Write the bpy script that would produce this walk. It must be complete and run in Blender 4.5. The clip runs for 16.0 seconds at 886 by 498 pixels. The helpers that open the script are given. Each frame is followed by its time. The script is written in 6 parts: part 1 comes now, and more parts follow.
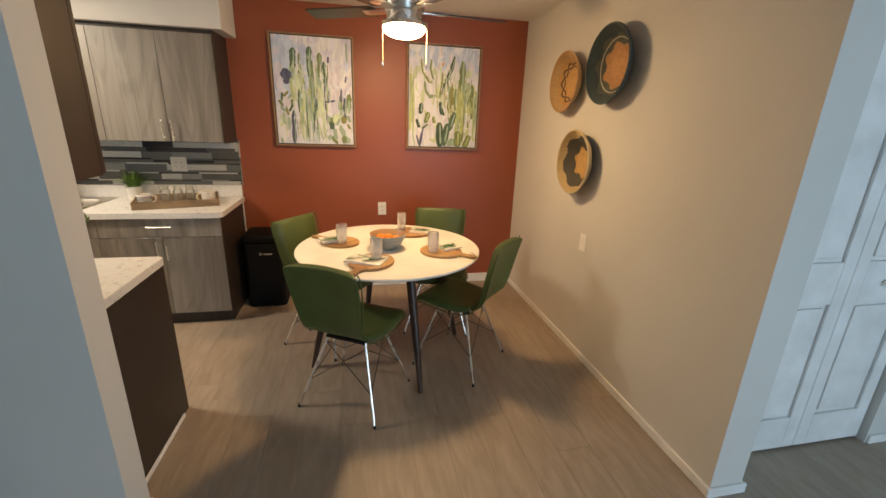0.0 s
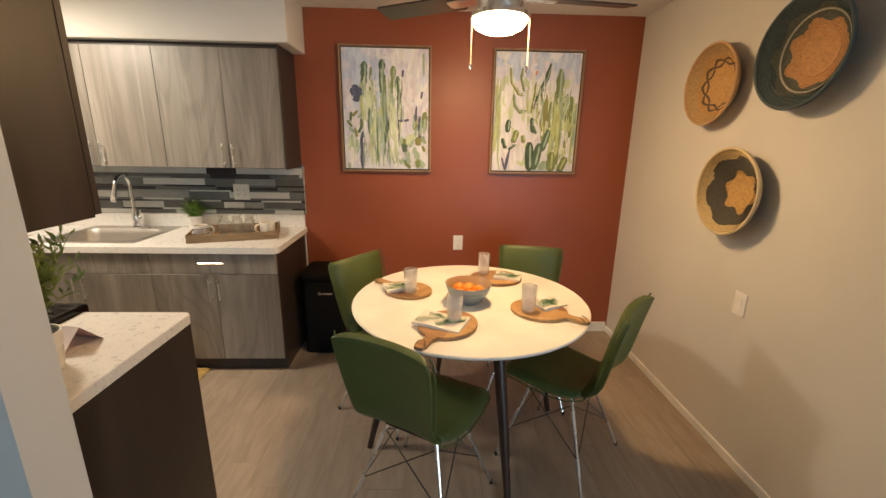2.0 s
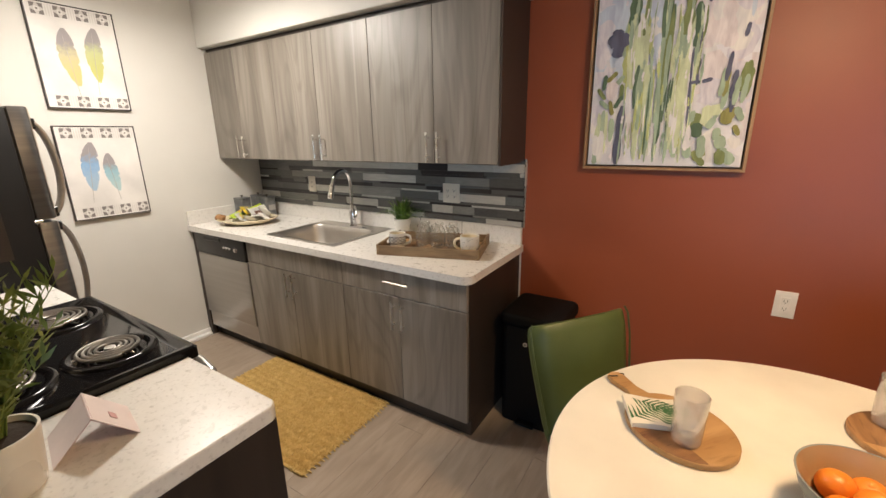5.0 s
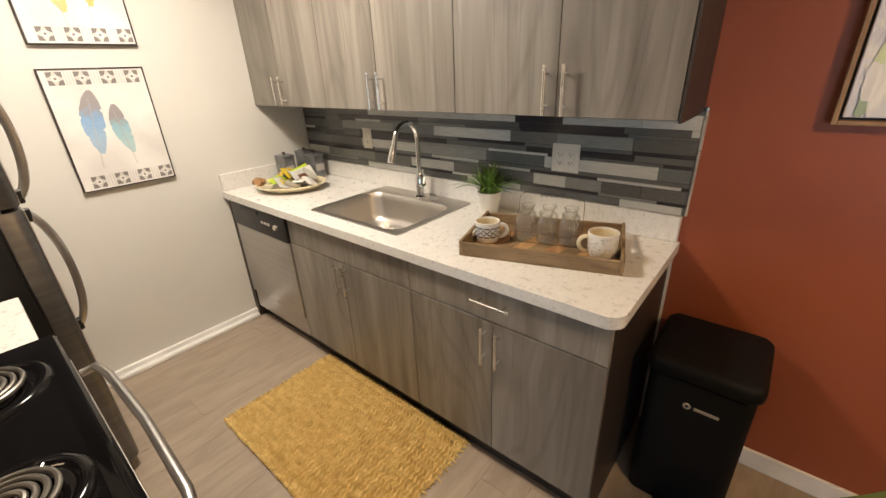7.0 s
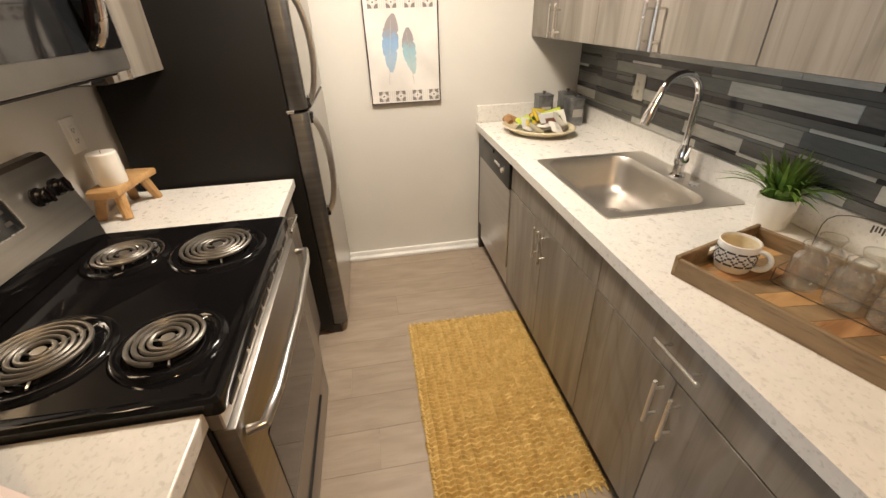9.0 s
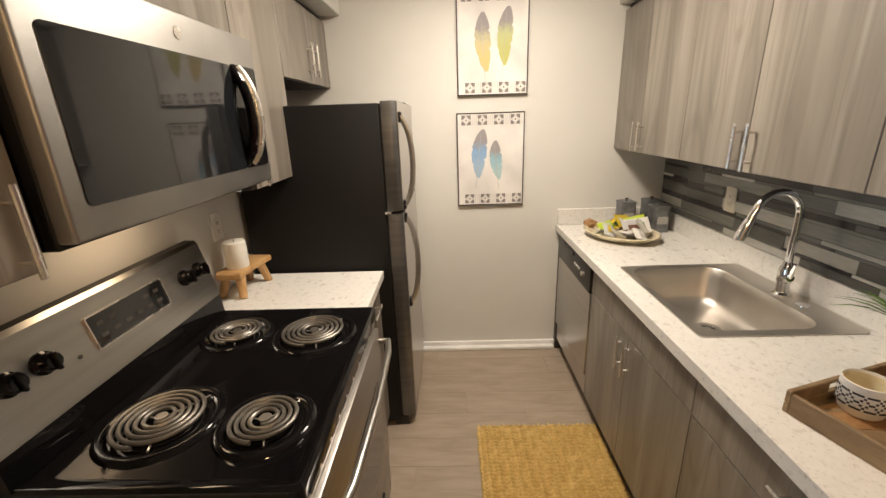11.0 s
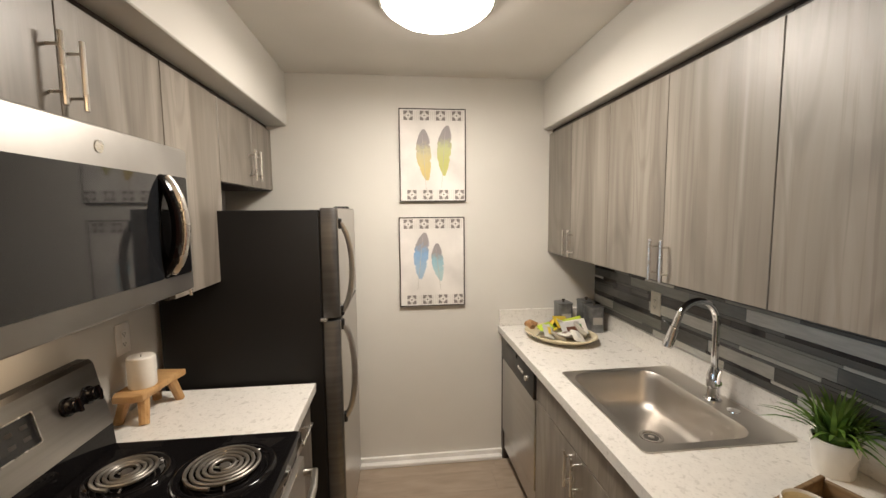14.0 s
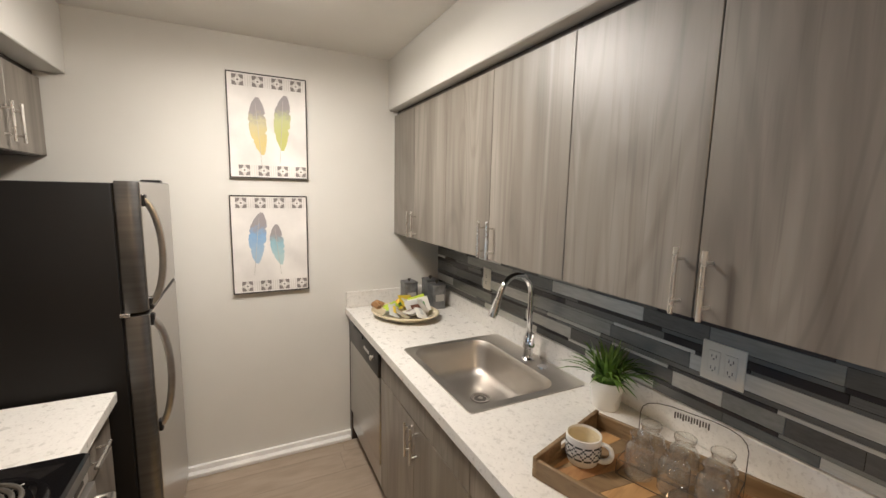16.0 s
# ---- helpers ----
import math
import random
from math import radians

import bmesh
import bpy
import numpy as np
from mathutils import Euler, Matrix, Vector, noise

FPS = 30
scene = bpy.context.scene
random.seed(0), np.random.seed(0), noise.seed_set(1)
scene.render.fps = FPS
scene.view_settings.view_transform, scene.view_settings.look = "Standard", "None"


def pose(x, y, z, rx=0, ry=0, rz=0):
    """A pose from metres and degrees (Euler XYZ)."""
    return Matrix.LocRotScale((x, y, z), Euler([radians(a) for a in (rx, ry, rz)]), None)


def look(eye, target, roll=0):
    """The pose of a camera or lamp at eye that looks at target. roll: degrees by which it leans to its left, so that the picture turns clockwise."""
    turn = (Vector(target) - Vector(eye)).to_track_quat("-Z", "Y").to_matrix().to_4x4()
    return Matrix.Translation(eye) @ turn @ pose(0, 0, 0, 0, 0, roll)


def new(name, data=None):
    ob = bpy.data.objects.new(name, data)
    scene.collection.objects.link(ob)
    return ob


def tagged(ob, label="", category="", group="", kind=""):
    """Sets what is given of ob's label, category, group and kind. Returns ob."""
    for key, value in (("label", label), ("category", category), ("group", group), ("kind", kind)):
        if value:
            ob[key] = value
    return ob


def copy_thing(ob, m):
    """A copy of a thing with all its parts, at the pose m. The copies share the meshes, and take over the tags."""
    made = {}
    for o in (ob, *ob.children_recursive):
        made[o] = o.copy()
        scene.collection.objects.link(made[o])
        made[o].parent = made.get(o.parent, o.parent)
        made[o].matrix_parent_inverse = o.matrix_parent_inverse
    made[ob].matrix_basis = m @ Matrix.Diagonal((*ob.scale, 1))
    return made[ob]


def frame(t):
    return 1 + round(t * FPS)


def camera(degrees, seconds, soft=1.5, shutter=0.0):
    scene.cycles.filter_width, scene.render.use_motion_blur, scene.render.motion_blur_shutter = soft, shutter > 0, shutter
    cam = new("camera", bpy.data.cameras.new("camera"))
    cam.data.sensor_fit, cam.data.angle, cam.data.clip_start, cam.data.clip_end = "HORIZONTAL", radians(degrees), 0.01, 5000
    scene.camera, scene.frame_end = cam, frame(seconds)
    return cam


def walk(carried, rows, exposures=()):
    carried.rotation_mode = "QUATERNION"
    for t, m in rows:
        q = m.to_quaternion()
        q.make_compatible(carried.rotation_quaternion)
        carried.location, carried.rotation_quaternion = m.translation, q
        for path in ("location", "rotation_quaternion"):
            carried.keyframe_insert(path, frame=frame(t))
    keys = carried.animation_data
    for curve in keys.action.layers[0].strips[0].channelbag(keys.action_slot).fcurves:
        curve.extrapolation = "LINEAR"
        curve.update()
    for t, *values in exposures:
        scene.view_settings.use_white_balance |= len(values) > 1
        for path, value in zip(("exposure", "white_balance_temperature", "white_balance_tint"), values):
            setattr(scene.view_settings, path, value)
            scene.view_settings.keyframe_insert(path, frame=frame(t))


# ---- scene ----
cam = camera(94.8, 16.0)
PATH = [
    (0, (0.17, 0.269, 1.568), (0.568, 2.135, 0.968), 2.1),
    (0.5, (0.122, 0.406, 1.576), (0.479, 2.289, 1.004), 1.5),
    (1, (0.082, 0.525, 1.557), (0.362, 2.429, 1.014), 1.0),
    (1.5, (0.1, 0.689, 1.549), (0.287, 2.609, 1.022), 1.0),
    (2, (0.146, 0.893, 1.546), (0.217, 2.826, 1.036), 1.0),
    (2.5, (0.145, 1.076, 1.53), (0.083, 3.012, 1.029), 1.1),
    (3, (0.119, 1.3, 1.533), (-0.11, 3.227, 1.048), 0.8),
    (3.5, (0.102, 1.459, 1.514), (-0.325, 3.352, 1.027), 0.7),
    (4, (0.114, 1.658, 1.506), (-0.523, 3.491, 1.02), 0.4),
    (4.5, (0.107, 1.784, 1.493), (-0.756, 3.515, 0.986), -0.3),
    (5, (0.008, 1.905, 1.489), (-1.022, 3.533, 0.954), -1.0),
    (5.2, (-0.056, 1.959, 1.504), (-1.141, 3.544, 0.949), -1.4),
    (7.3, (-0.629, 2.535, 1.511), (-1.875, 3.836, 0.642), -2.6),
    (7.5, (-0.663, 2.616, 1.513), (-1.982, 3.82, 0.613), -2.6),
    (8, (-0.719, 2.69, 1.495), (-2.212, 3.621, 0.544), -1.3),
    (8.5, (-0.688, 2.766, 1.496), (-2.318, 3.349, 0.493), -0.9),
    (9, (-0.636, 2.761, 1.496), (-2.34, 3.03, 0.484), -1.9),
    (9.2, (-0.625, 2.754, 1.501), (-2.348, 2.942, 0.504), -2.2),
    (11.3, (-0.6, 2.725, 1.576), (-2.523, 2.645, 1.03), -1.7),
    (11.5, (-0.589, 2.728, 1.59), (-2.523, 2.628, 1.091), -1.6),
    (12, (-0.592, 2.702, 1.612), (-2.556, 2.589, 1.249), -1.5),
    (12.5, (-0.599, 2.714, 1.615), (-2.578, 2.601, 1.353), -1.4),
    (13, (-0.613, 2.723, 1.618), (-2.601, 2.667, 1.414), -1.3),
    (13.5, (-0.637, 2.73, 1.621), (-2.627, 2.801, 1.438), -1.0),
    (14, (-0.647, 2.757, 1.617), (-2.626, 2.98, 1.433), -0.5),
    (14.5, (-0.646, 2.756, 1.622), (-2.595, 3.16, 1.426), -0.0),
    (15, (-0.642, 2.771, 1.619), (-2.547, 3.342, 1.411), 0.5),
    (15.5, (-0.643, 2.799, 1.615), (-2.493, 3.524, 1.386), 0.9),
    (16, (-0.64, 2.826, 1.616), (-2.415, 3.707, 1.345), 1.2),
]
walk(cam, [(t, look(eye, target, roll)) for t, eye, target, roll in PATH],
     [(0, 0.2, 7030, 10), (0.7, 0.2, 7230, 10), (2.5, 0.18, 6720, 10), (4.5, 0.02, 6080, 10), (7.5, 0.17, 6550, 10), (9.2, 0.17, 6550, 10), (11.3, -0.17, 6560, 10), (12.5, -0.30, 6500, 10), (16, -0.19, 6000, 10)])

# ---- world and large lights ----
world = bpy.data.worlds.new("sky")
scene.world = world
world.use_nodes = True
sky = world.node_tree.nodes.new("ShaderNodeTexSky")
sky.sky_type, sky.sun_disc = "NISHITA", False
sky.sun_elevation, sky.sun_rotation = radians(35), radians(150)
world.node_tree.links.new(sky.outputs[0], world.node_tree.nodes["Background"].inputs[0])
world.node_tree.nodes["Background"].inputs[1].default_value = 0.1
scene.view_settings.exposure = 0.0
FAN_GLOW, DOME_GLOW, DOME_WATTS, WINDOW_WATTS, HOOD_WATTS = 150.0, 28.0, 27.0, 78.0, 0.7


def area(name, at, target, w, h, watts, colour):
    l = bpy.data.lights.new(name, "AREA")
    l.shape, l.size, l.size_y, l.energy, l.color = "RECTANGLE", w, h, watts, colour
    ob = new(name, l)
    ob.matrix_world = look(at, target)
    return ob


lamp = area("dome_light", (-2.25, 2.925, 2.314), (-2.25, 2.925, 0.0), 0.34, 0.34, DOME_WATTS, (1.0, 0.88, 0.74))
lamp.data.shape = "DISK"
# daylight through the living-room glass door, and the lamp under the microwave
area("window_daylight", (2.35, -2.93, 1.15), (2.15, 0.0, 1.15), 2.1, 2.0, WINDOW_WATTS, (0.47, 0.72, 1.0))
area("hood_light", (-1.65, 1.90, 1.352), (-1.65, 1.86, 0.0), 0.25, 0.06, HOOD_WATTS, (1.0, 0.72, 0.45))

# ---- mesh helpers ----
X, Y, Z = Vector((1, 0, 0)), Vector((0, 1, 0)), Vector((0, 0, 1))


def part(name, bm, material, parent=None, label="", smooth=False):
    me = bpy.data.meshes.new(name)
    bm.normal_update()
    bm.to_mesh(me)
    bm.free()
    for m in material if isinstance(material, (list, tuple)) else [material]:
        me.materials.append(m)
    if smooth:
        me.shade_smooth()
        me.set_sharp_from_angle(angle=radians(35))
    ob = new(name, me)
    ob.parent = parent
    if label:
        tagged(ob, label=label)
    return ob


def thing(name, at, label, category, group="", rz=0):
    ob = new(name)
    ob.empty_display_size = 0.05
    ob.matrix_basis = pose(*at, 0, 0, rz)
    return tagged(ob, label, category, group)


def setting(ob, label, category):
    return tagged(ob, label, category, kind="structure")


def bx(x0, x1, y0, y1, z0, z1, bevel=0.0, seg=1):
    bm = bmesh.new()
    bmesh.ops.create_cube(bm, size=1)
    for v in bm.verts:
        v.co = ((x0 + x1) / 2 + v.co.x * (x1 - x0), (y0 + y1) / 2 + v.co.y * (y1 - y0), (z0 + z1) / 2 + v.co.z * (z1 - z0))
    if bevel:
        bmesh.ops.bevel(bm, geom=bm.edges[:], offset=bevel, segments=seg, affect="EDGES", profile=0.5)
    return bm


def join(*bms):
    out = bms[0]
    for b in bms[1:]:
        me = bpy.data.meshes.new("tmp")
        b.to_mesh(me)
        b.free()
        out.from_mesh(me)
        bpy.data.meshes.remove(me)
    return out


def moved(bm, m):
    bmesh.ops.transform(bm, matrix=m, verts=bm.verts[:])
    return bm


def lathe(profile, seg=32, wobble=None):
    """Turned round z: profile of (radius, height)."""
    bm = bmesh.new()
    rings = []
    for i, (r, z) in enumerate(profile):
        if r < 1e-6:
            rings.append([bm.verts.new((0, 0, z))])
        else:
            ring = []
            for k in range(seg):
                a = 2 * math.pi * k / seg
                rr = r * (wobble(a, i) if wobble else 1)
                ring.append(bm.verts.new((rr * math.cos(a), rr * math.sin(a), z)))
            rings.append(ring)
    for a, b in zip(rings, rings[1:]):
        for k in range(seg):
            j = (k + 1) % seg
            if len(a) == 1 and len(b) == 1:
                continue
            if len(a) == 1:
                bm.faces.new((a[0], b[k], b[j]))
            elif len(b) == 1:
                bm.faces.new((a[k], b[0], a[j]))
            else:
                bm.faces.new((a[k], b[k], b[j], a[j]))
    bmesh.ops.recalc_face_normals(bm, faces=bm.faces[:])
    return bm


def tube(points, radius, seg=10, closed=False, flat=1.0):
    """A round bar along points; radius may be one number or one a point."""
    bm = bmesh.new()
    pts = [Vector(p) for p in points]
    n = len(pts)
    rad = radius if isinstance(radius, (list, tuple)) else [radius] * n
    rings, side = [], None
    for i, p in enumerate(pts):
        a = pts[i - 1] if (i or closed) else p
        b = pts[(i + 1) % n] if (i < n - 1 or closed) else p
        d = (b - a).normalized()
        if side is None:
            side = d.orthogonal().normalized()
        side = (side - d * side.dot(d)).normalized()
        other = d.cross(side)
        rings.append([bm.verts.new(p + rad[i] * (math.cos(2 * math.pi * k / seg) * side + flat * math.sin(2 * math.pi * k / seg) * other)) for k in range(seg)])
    for i in range(n if closed else n - 1):
        a, b = rings[i], rings[(i + 1) % n]
        for k in range(seg):
            bm.faces.new((a[k], a[(k + 1) % seg], b[(k + 1) % seg], b[k]))
    if not closed:
        bm.faces.new(rings[0][::-1])
        bm.faces.new(rings[-1])
    bmesh.ops.recalc_face_normals(bm, faces=bm.faces[:])
    return bm


def bezier(a, b, c, d, n=12):
    a, b, c, d = (Vector(v) for v in (a, b, c, d))
    return [a * (1 - t) ** 3 + 3 * b * t * (1 - t) ** 2 + 3 * c * t * t * (1 - t) + d * t ** 3 for t in (i / n for i in range(n + 1))]


def slab(outline, z0, z1, bevel=0.0, seg=2):
    """An upright prism over an outline in x, y."""
    bm = bmesh.new()
    face = bm.faces.new([bm.verts.new((x, y, z0)) for x, y in outline])
    up = bmesh.ops.extrude_face_region(bm, geom=[face])
    bmesh.ops.translate(bm, verts=[v for v in up["geom"] if isinstance(v, bmesh.types.BMVert)], vec=(0, 0, z1 - z0))
    bmesh.ops.recalc_face_normals(bm, faces=bm.faces[:])
    if bevel:
        rim = [e for e in bm.edges if len(e.link_faces) == 2 and abs(e.verts[0].co.z - e.verts[1].co.z) < 1e-6]
        bmesh.ops.bevel(bm, geom=rim, offset=bevel, segments=seg, affect="EDGES", profile=0.5)
    return bm


def rounded(x0, x1, y0, y1, r, n=6):
    """Rectangle outline; r: radius of corners, one number or four (from x0 y0, counter-clockwise)."""
    rs = r if isinstance(r, (list, tuple)) else [r] * 4
    out = []
    for (cx, cy, a0), q in zip(((x0, y0, 180), (x1, y0, 270), (x1, y1, 0), (x0, y1, 90)), rs):
        sx, sy = (1 if cx == x0 else -1), (1 if cy == y0 else -1)
        if q < 1e-5:
            out.append((cx, cy))
        else:
            out += [(cx + sx * q + q * math.cos(radians(a0 + 90 * k / n)), cy + sy * q + q * math.sin(radians(a0 + 90 * k / n))) for k in range(n + 1)]
    return out


def ring_plate(outer, inner, z0, z1):
    """A plate between two outlines of the same count."""
    bm = bmesh.new()
    n = len(outer)
    v = [[bm.verts.new((x, y, z)) for x, y in o] for o, z in ((outer, z0), (outer, z1), (inner, z1), (inner, z0))]
    for i in range(4):
        a, b = v[i], v[(i + 1) % 4]
        for k in range(n):
            bm.faces.new((a[k], a[(k + 1) % n], b[(k + 1) % n], b[k]))
    bmesh.ops.recalc_face_normals(bm, faces=bm.faces[:])
    return bm


# ---- materials ----
def nodes_of(name):
    m = bpy.data.materials.new(name)
    m.use_nodes = True
    t = m.node_tree
    return m, t, t.nodes, t.nodes["Principled BSDF"]


def grained(name, c1, c2, rough=0.6, metal=0.0, scale=(6, 6, 6), fine=(80, 80, 80), c3=None, speck=0.0, bump=0.02, distance=0.002, vary=0.0, coat=0.0, rough_var=0.1, detail=4.0, distort=0.0, spec=0.5, trans=0.0, ior=1.5, rings=0.0):
    """Two colours mixed by a coarse noise, a fine noise for grain and relief, and light variation from object to object."""
    m, t, n, p = nodes_of(name)
    link = t.links.new
    co = n.new("ShaderNodeTexCoord")
    info = n.new("ShaderNodeObjectInfo")
    shift = n.new("ShaderNodeVectorMath")
    shift.operation = "MULTIPLY_ADD"
    shift.inputs[1].default_value = (17.3, 9.1, 5.7)
    link(info.outputs["Random"], shift.inputs[0])
    link(co.outputs["Object"], shift.inputs[2])
    where = shift.outputs[0] if vary else co.outputs["Object"]

    def noise_at(size, detail, distortion=0.0):
        mp, ns = n.new("ShaderNodeMapping"), n.new("ShaderNodeTexNoise")
        mp.inputs["Scale"].default_value = size
        ns.inputs["Scale"].default_value, ns.inputs["Detail"].default_value, ns.inputs["Distortion"].default_value = 1.0, detail, distortion
        link(where, mp.inputs["Vector"])
        link(mp.outputs[0], ns.inputs["Vector"])
        return ns.outputs["Fac"]

    big, small = noise_at(scale, detail, distort), noise_at(fine, 3.0)
    ramp = n.new("ShaderNodeValToRGB")
    ramp.color_ramp.elements[0].position, ramp.color_ramp.elements[1].position = 0.34, 0.66
    ramp.color_ramp.elements[0].color, ramp.color_ramp.elements[1].color = (*c1, 1), (*c2, 1)
    link(big, ramp.inputs[0])
    colour = ramp.outputs[0]
    if c3:
        mix, gate = n.new("ShaderNodeMix"), n.new("ShaderNodeValToRGB")
        mix.data_type = "RGBA"
        gate.color_ramp.elements[0].position, gate.color_ramp.elements[1].position = 0.56, 0.68
        gate.color_ramp.elements[1].color = (speck, speck, speck, 1)
        link(small, gate.inputs[0])
        link(gate.outputs[0], mix.inputs["Factor"])
        link(colour, mix.inputs["A"])
        mix.inputs["B"].default_value = (*c3, 1)
        colour = mix.outputs["Result"]
    if rings:
        wide = noise_at((scale[0] * 0.42, scale[1] * 0.42, scale[2] * 0.9), 1.5, 0.6)
        turn, wave, soft, dark = n.new("ShaderNodeMath"), n.new("ShaderNodeMath"), n.new("ShaderNodeMapRange"), n.new("ShaderNodeMix")
        turn.operation, wave.operation = "MULTIPLY", "SINE"
        turn.inputs[1].default_value = 75.0
        link(wide, turn.inputs[0])
        link(turn.outputs[0], wave.inputs[0])
        soft.inputs["From Min"].default_value, soft.inputs["To Max"].default_value = 0.3, rings
        link(wave.outputs[0], soft.inputs["Value"])
        dark.data_type, dark.blend_type = "RGBA", "MULTIPLY"
        dark.inputs["B"].default_value = (0.45, 0.42, 0.39, 1)
        link(soft.outputs[0], dark.inputs["Factor"])
        link(colour, dark.inputs["A"])
        colour = dark.outputs["Result"]
    if vary:
        hsv, rng = n.new("ShaderNodeHueSaturation"), n.new("ShaderNodeMapRange")
        rng.inputs["To Min"].default_value, rng.inputs["To Max"].default_value = 1 - vary, 1 + vary
        link(info.outputs["Random"], rng.inputs["Value"])
        link(rng.outputs[0], hsv.inputs["Value"])
        link(colour, hsv.inputs["Color"])
        colour = hsv.outputs[0]
    link(colour, p.inputs["Base Color"])
    rr = n.new("ShaderNodeMapRange")
    rr.inputs["To Min"].default_value, rr.inputs["To Max"].default_value = max(rough - rough_var, 0.02), min(rough + rough_var, 1)
    link(big, rr.inputs["Value"])
    link(rr.outputs[0], p.inputs["Roughness"])
    p.inputs["Metallic"].default_value = metal
    p.inputs["Coat Weight"].default_value = coat
    p.inputs["Specular IOR Level"].default_value = spec
    p.inputs["Transmission Weight"].default_value = trans
    p.inputs["IOR"].default_value = ior
    if bump:
        b = n.new("ShaderNodeBump")
        b.inputs["Strength"].default_value, b.inputs["Distance"].default_value = min(bump * 10, 1), distance
        link(small, b.inputs["Height"])
        link(b.outputs[0], p.inputs["Normal"])
    return m


def plain(name, c, rough=0.5, metal=0.0, **more):
    return grained(name, [v * 0.9 for v in c], [min(v * 1.08, 1) for v in c], rough, metal, **more)


def glowing(name, c, strength):
    m, t, n, p = nodes_of(name)
    p.inputs["Base Color"].default_value = (0.9, 0.87, 0.8, 1)
    p.inputs["Emission Color"].default_value = (*c, 1)
    p.inputs["Emission Strength"].default_value = strength
    p.inputs["Roughness"].default_value = 0.3
    return m


def woven(name, middle, ring, outer, petals, inner_r, outer_r, depth, line=0.0, crossed=False):
    """Coiled basket: a scalloped pattern in three colours round the local z, or two crossed wavy lines, with coil relief."""
    m, t, n, p = nodes_of(name)
    link = t.links.new
    co, sep = n.new("ShaderNodeTexCoord"), n.new("ShaderNodeSeparateXYZ")
    link(co.outputs["Object"], sep.inputs[0])

    def calc(op, a, b=None):
        k = n.new("ShaderNodeMath")
        k.operation = op
        for i, v in enumerate((a, b)):
            if v is None:
                continue
            if isinstance(v, (int, float)):
                k.inputs[i].default_value = v
            else:
                link(v, k.inputs[i])
        return k.outputs[0]

    ang = calc("ARCTAN2", sep.outputs["Y"], sep.outputs["X"])
    rad = calc("SQRT", calc("ADD", calc("MULTIPLY", sep.outputs["X"], sep.outputs["X"]), calc("MULTIPLY", sep.outputs["Y"], sep.outputs["Y"])))
    ns = n.new("ShaderNodeTexNoise")
    ns.inputs["Scale"].default_value = 14
    link(co.outputs["Object"], ns.inputs["Vector"])
    sway = calc("MULTIPLY", calc("SINE", calc("MULTIPLY", ang, petals)), depth)
    ragged = calc("MULTIPLY", calc("SUBTRACT", ns.outputs["Fac"], 0.5), 0.03)
    out = calc("ADD", rad, ragged)
    if crossed:
        near = calc("MINIMUM", calc("ABSOLUTE", calc("SUBTRACT", calc("SUBTRACT", rad, sway), inner_r)), calc("ABSOLUTE", calc("SUBTRACT", calc("ADD", rad, sway), inner_r)))
        a = calc("LESS_THAN", near, 0.0055)
        b = calc("GREATER_THAN", out, outer_r)
    else:
        a = calc("GREATER_THAN", calc("SUBTRACT", out, sway), inner_r)
        b = calc("GREATER_THAN", calc("ADD", out, calc("MULTIPLY", sway, 0.6)), outer_r)
    m1, m2 = n.new("ShaderNodeMix"), n.new("ShaderNodeMix")
    m1.data_type = m2.data_type = "RGBA"
    m1.inputs["A"].default_value, m1.inputs["B"].default_value, m2.inputs["B"].default_value = (*middle, 1), (*ring, 1), (*outer, 1)
    link(a, m1.inputs["Factor"])
    link(b, m2.inputs["Factor"])
    link(m1.outputs["Result"], m2.inputs["A"])
    weave = m2.outputs["Result"]
    if line:
        m3 = n.new("ShaderNodeMix")
        m3.data_type = "RGBA"
        m3.inputs["B"].default_value = (0.52, 0.50, 0.42, 1)
        link(calc("LESS_THAN", calc("ABSOLUTE", calc("SUBTRACT", rad, line)), 0.0035), m3.inputs["Factor"])
        link(weave, m3.inputs["A"])
        weave = m3.outputs["Result"]
    fine, hsv, rng = n.new("ShaderNodeTexNoise"), n.new("ShaderNodeHueSaturation"), n.new("ShaderNodeMapRange")
    fine.inputs["Scale"].default_value = 90
    link(co.outputs["Object"], fine.inputs["Vector"])
    rng.inputs["To Min"].default_value, rng.inputs["To Max"].default_value = 0.6, 1.4
    link(fine.outputs["Fac"], rng.inputs["Value"])
    link(rng.outputs[0], hsv.inputs["Value"])
    link(weave, hsv.inputs["Color"])
    link(hsv.outputs[0], p.inputs["Base Color"])
    p.inputs["Roughness"].default_value = 0.8
    bump = n.new("ShaderNodeBump")
    bump.inputs["Strength"].default_value, bump.inputs["Distance"].default_value = 0.4, 0.003
    link(calc("ADD", calc("SINE", calc("MULTIPLY", rad, 700)), calc("SINE", calc("MULTIPLY", ang, 90))), bump.inputs["Height"])
    link(bump.outputs[0], p.inputs["Normal"])
    return m


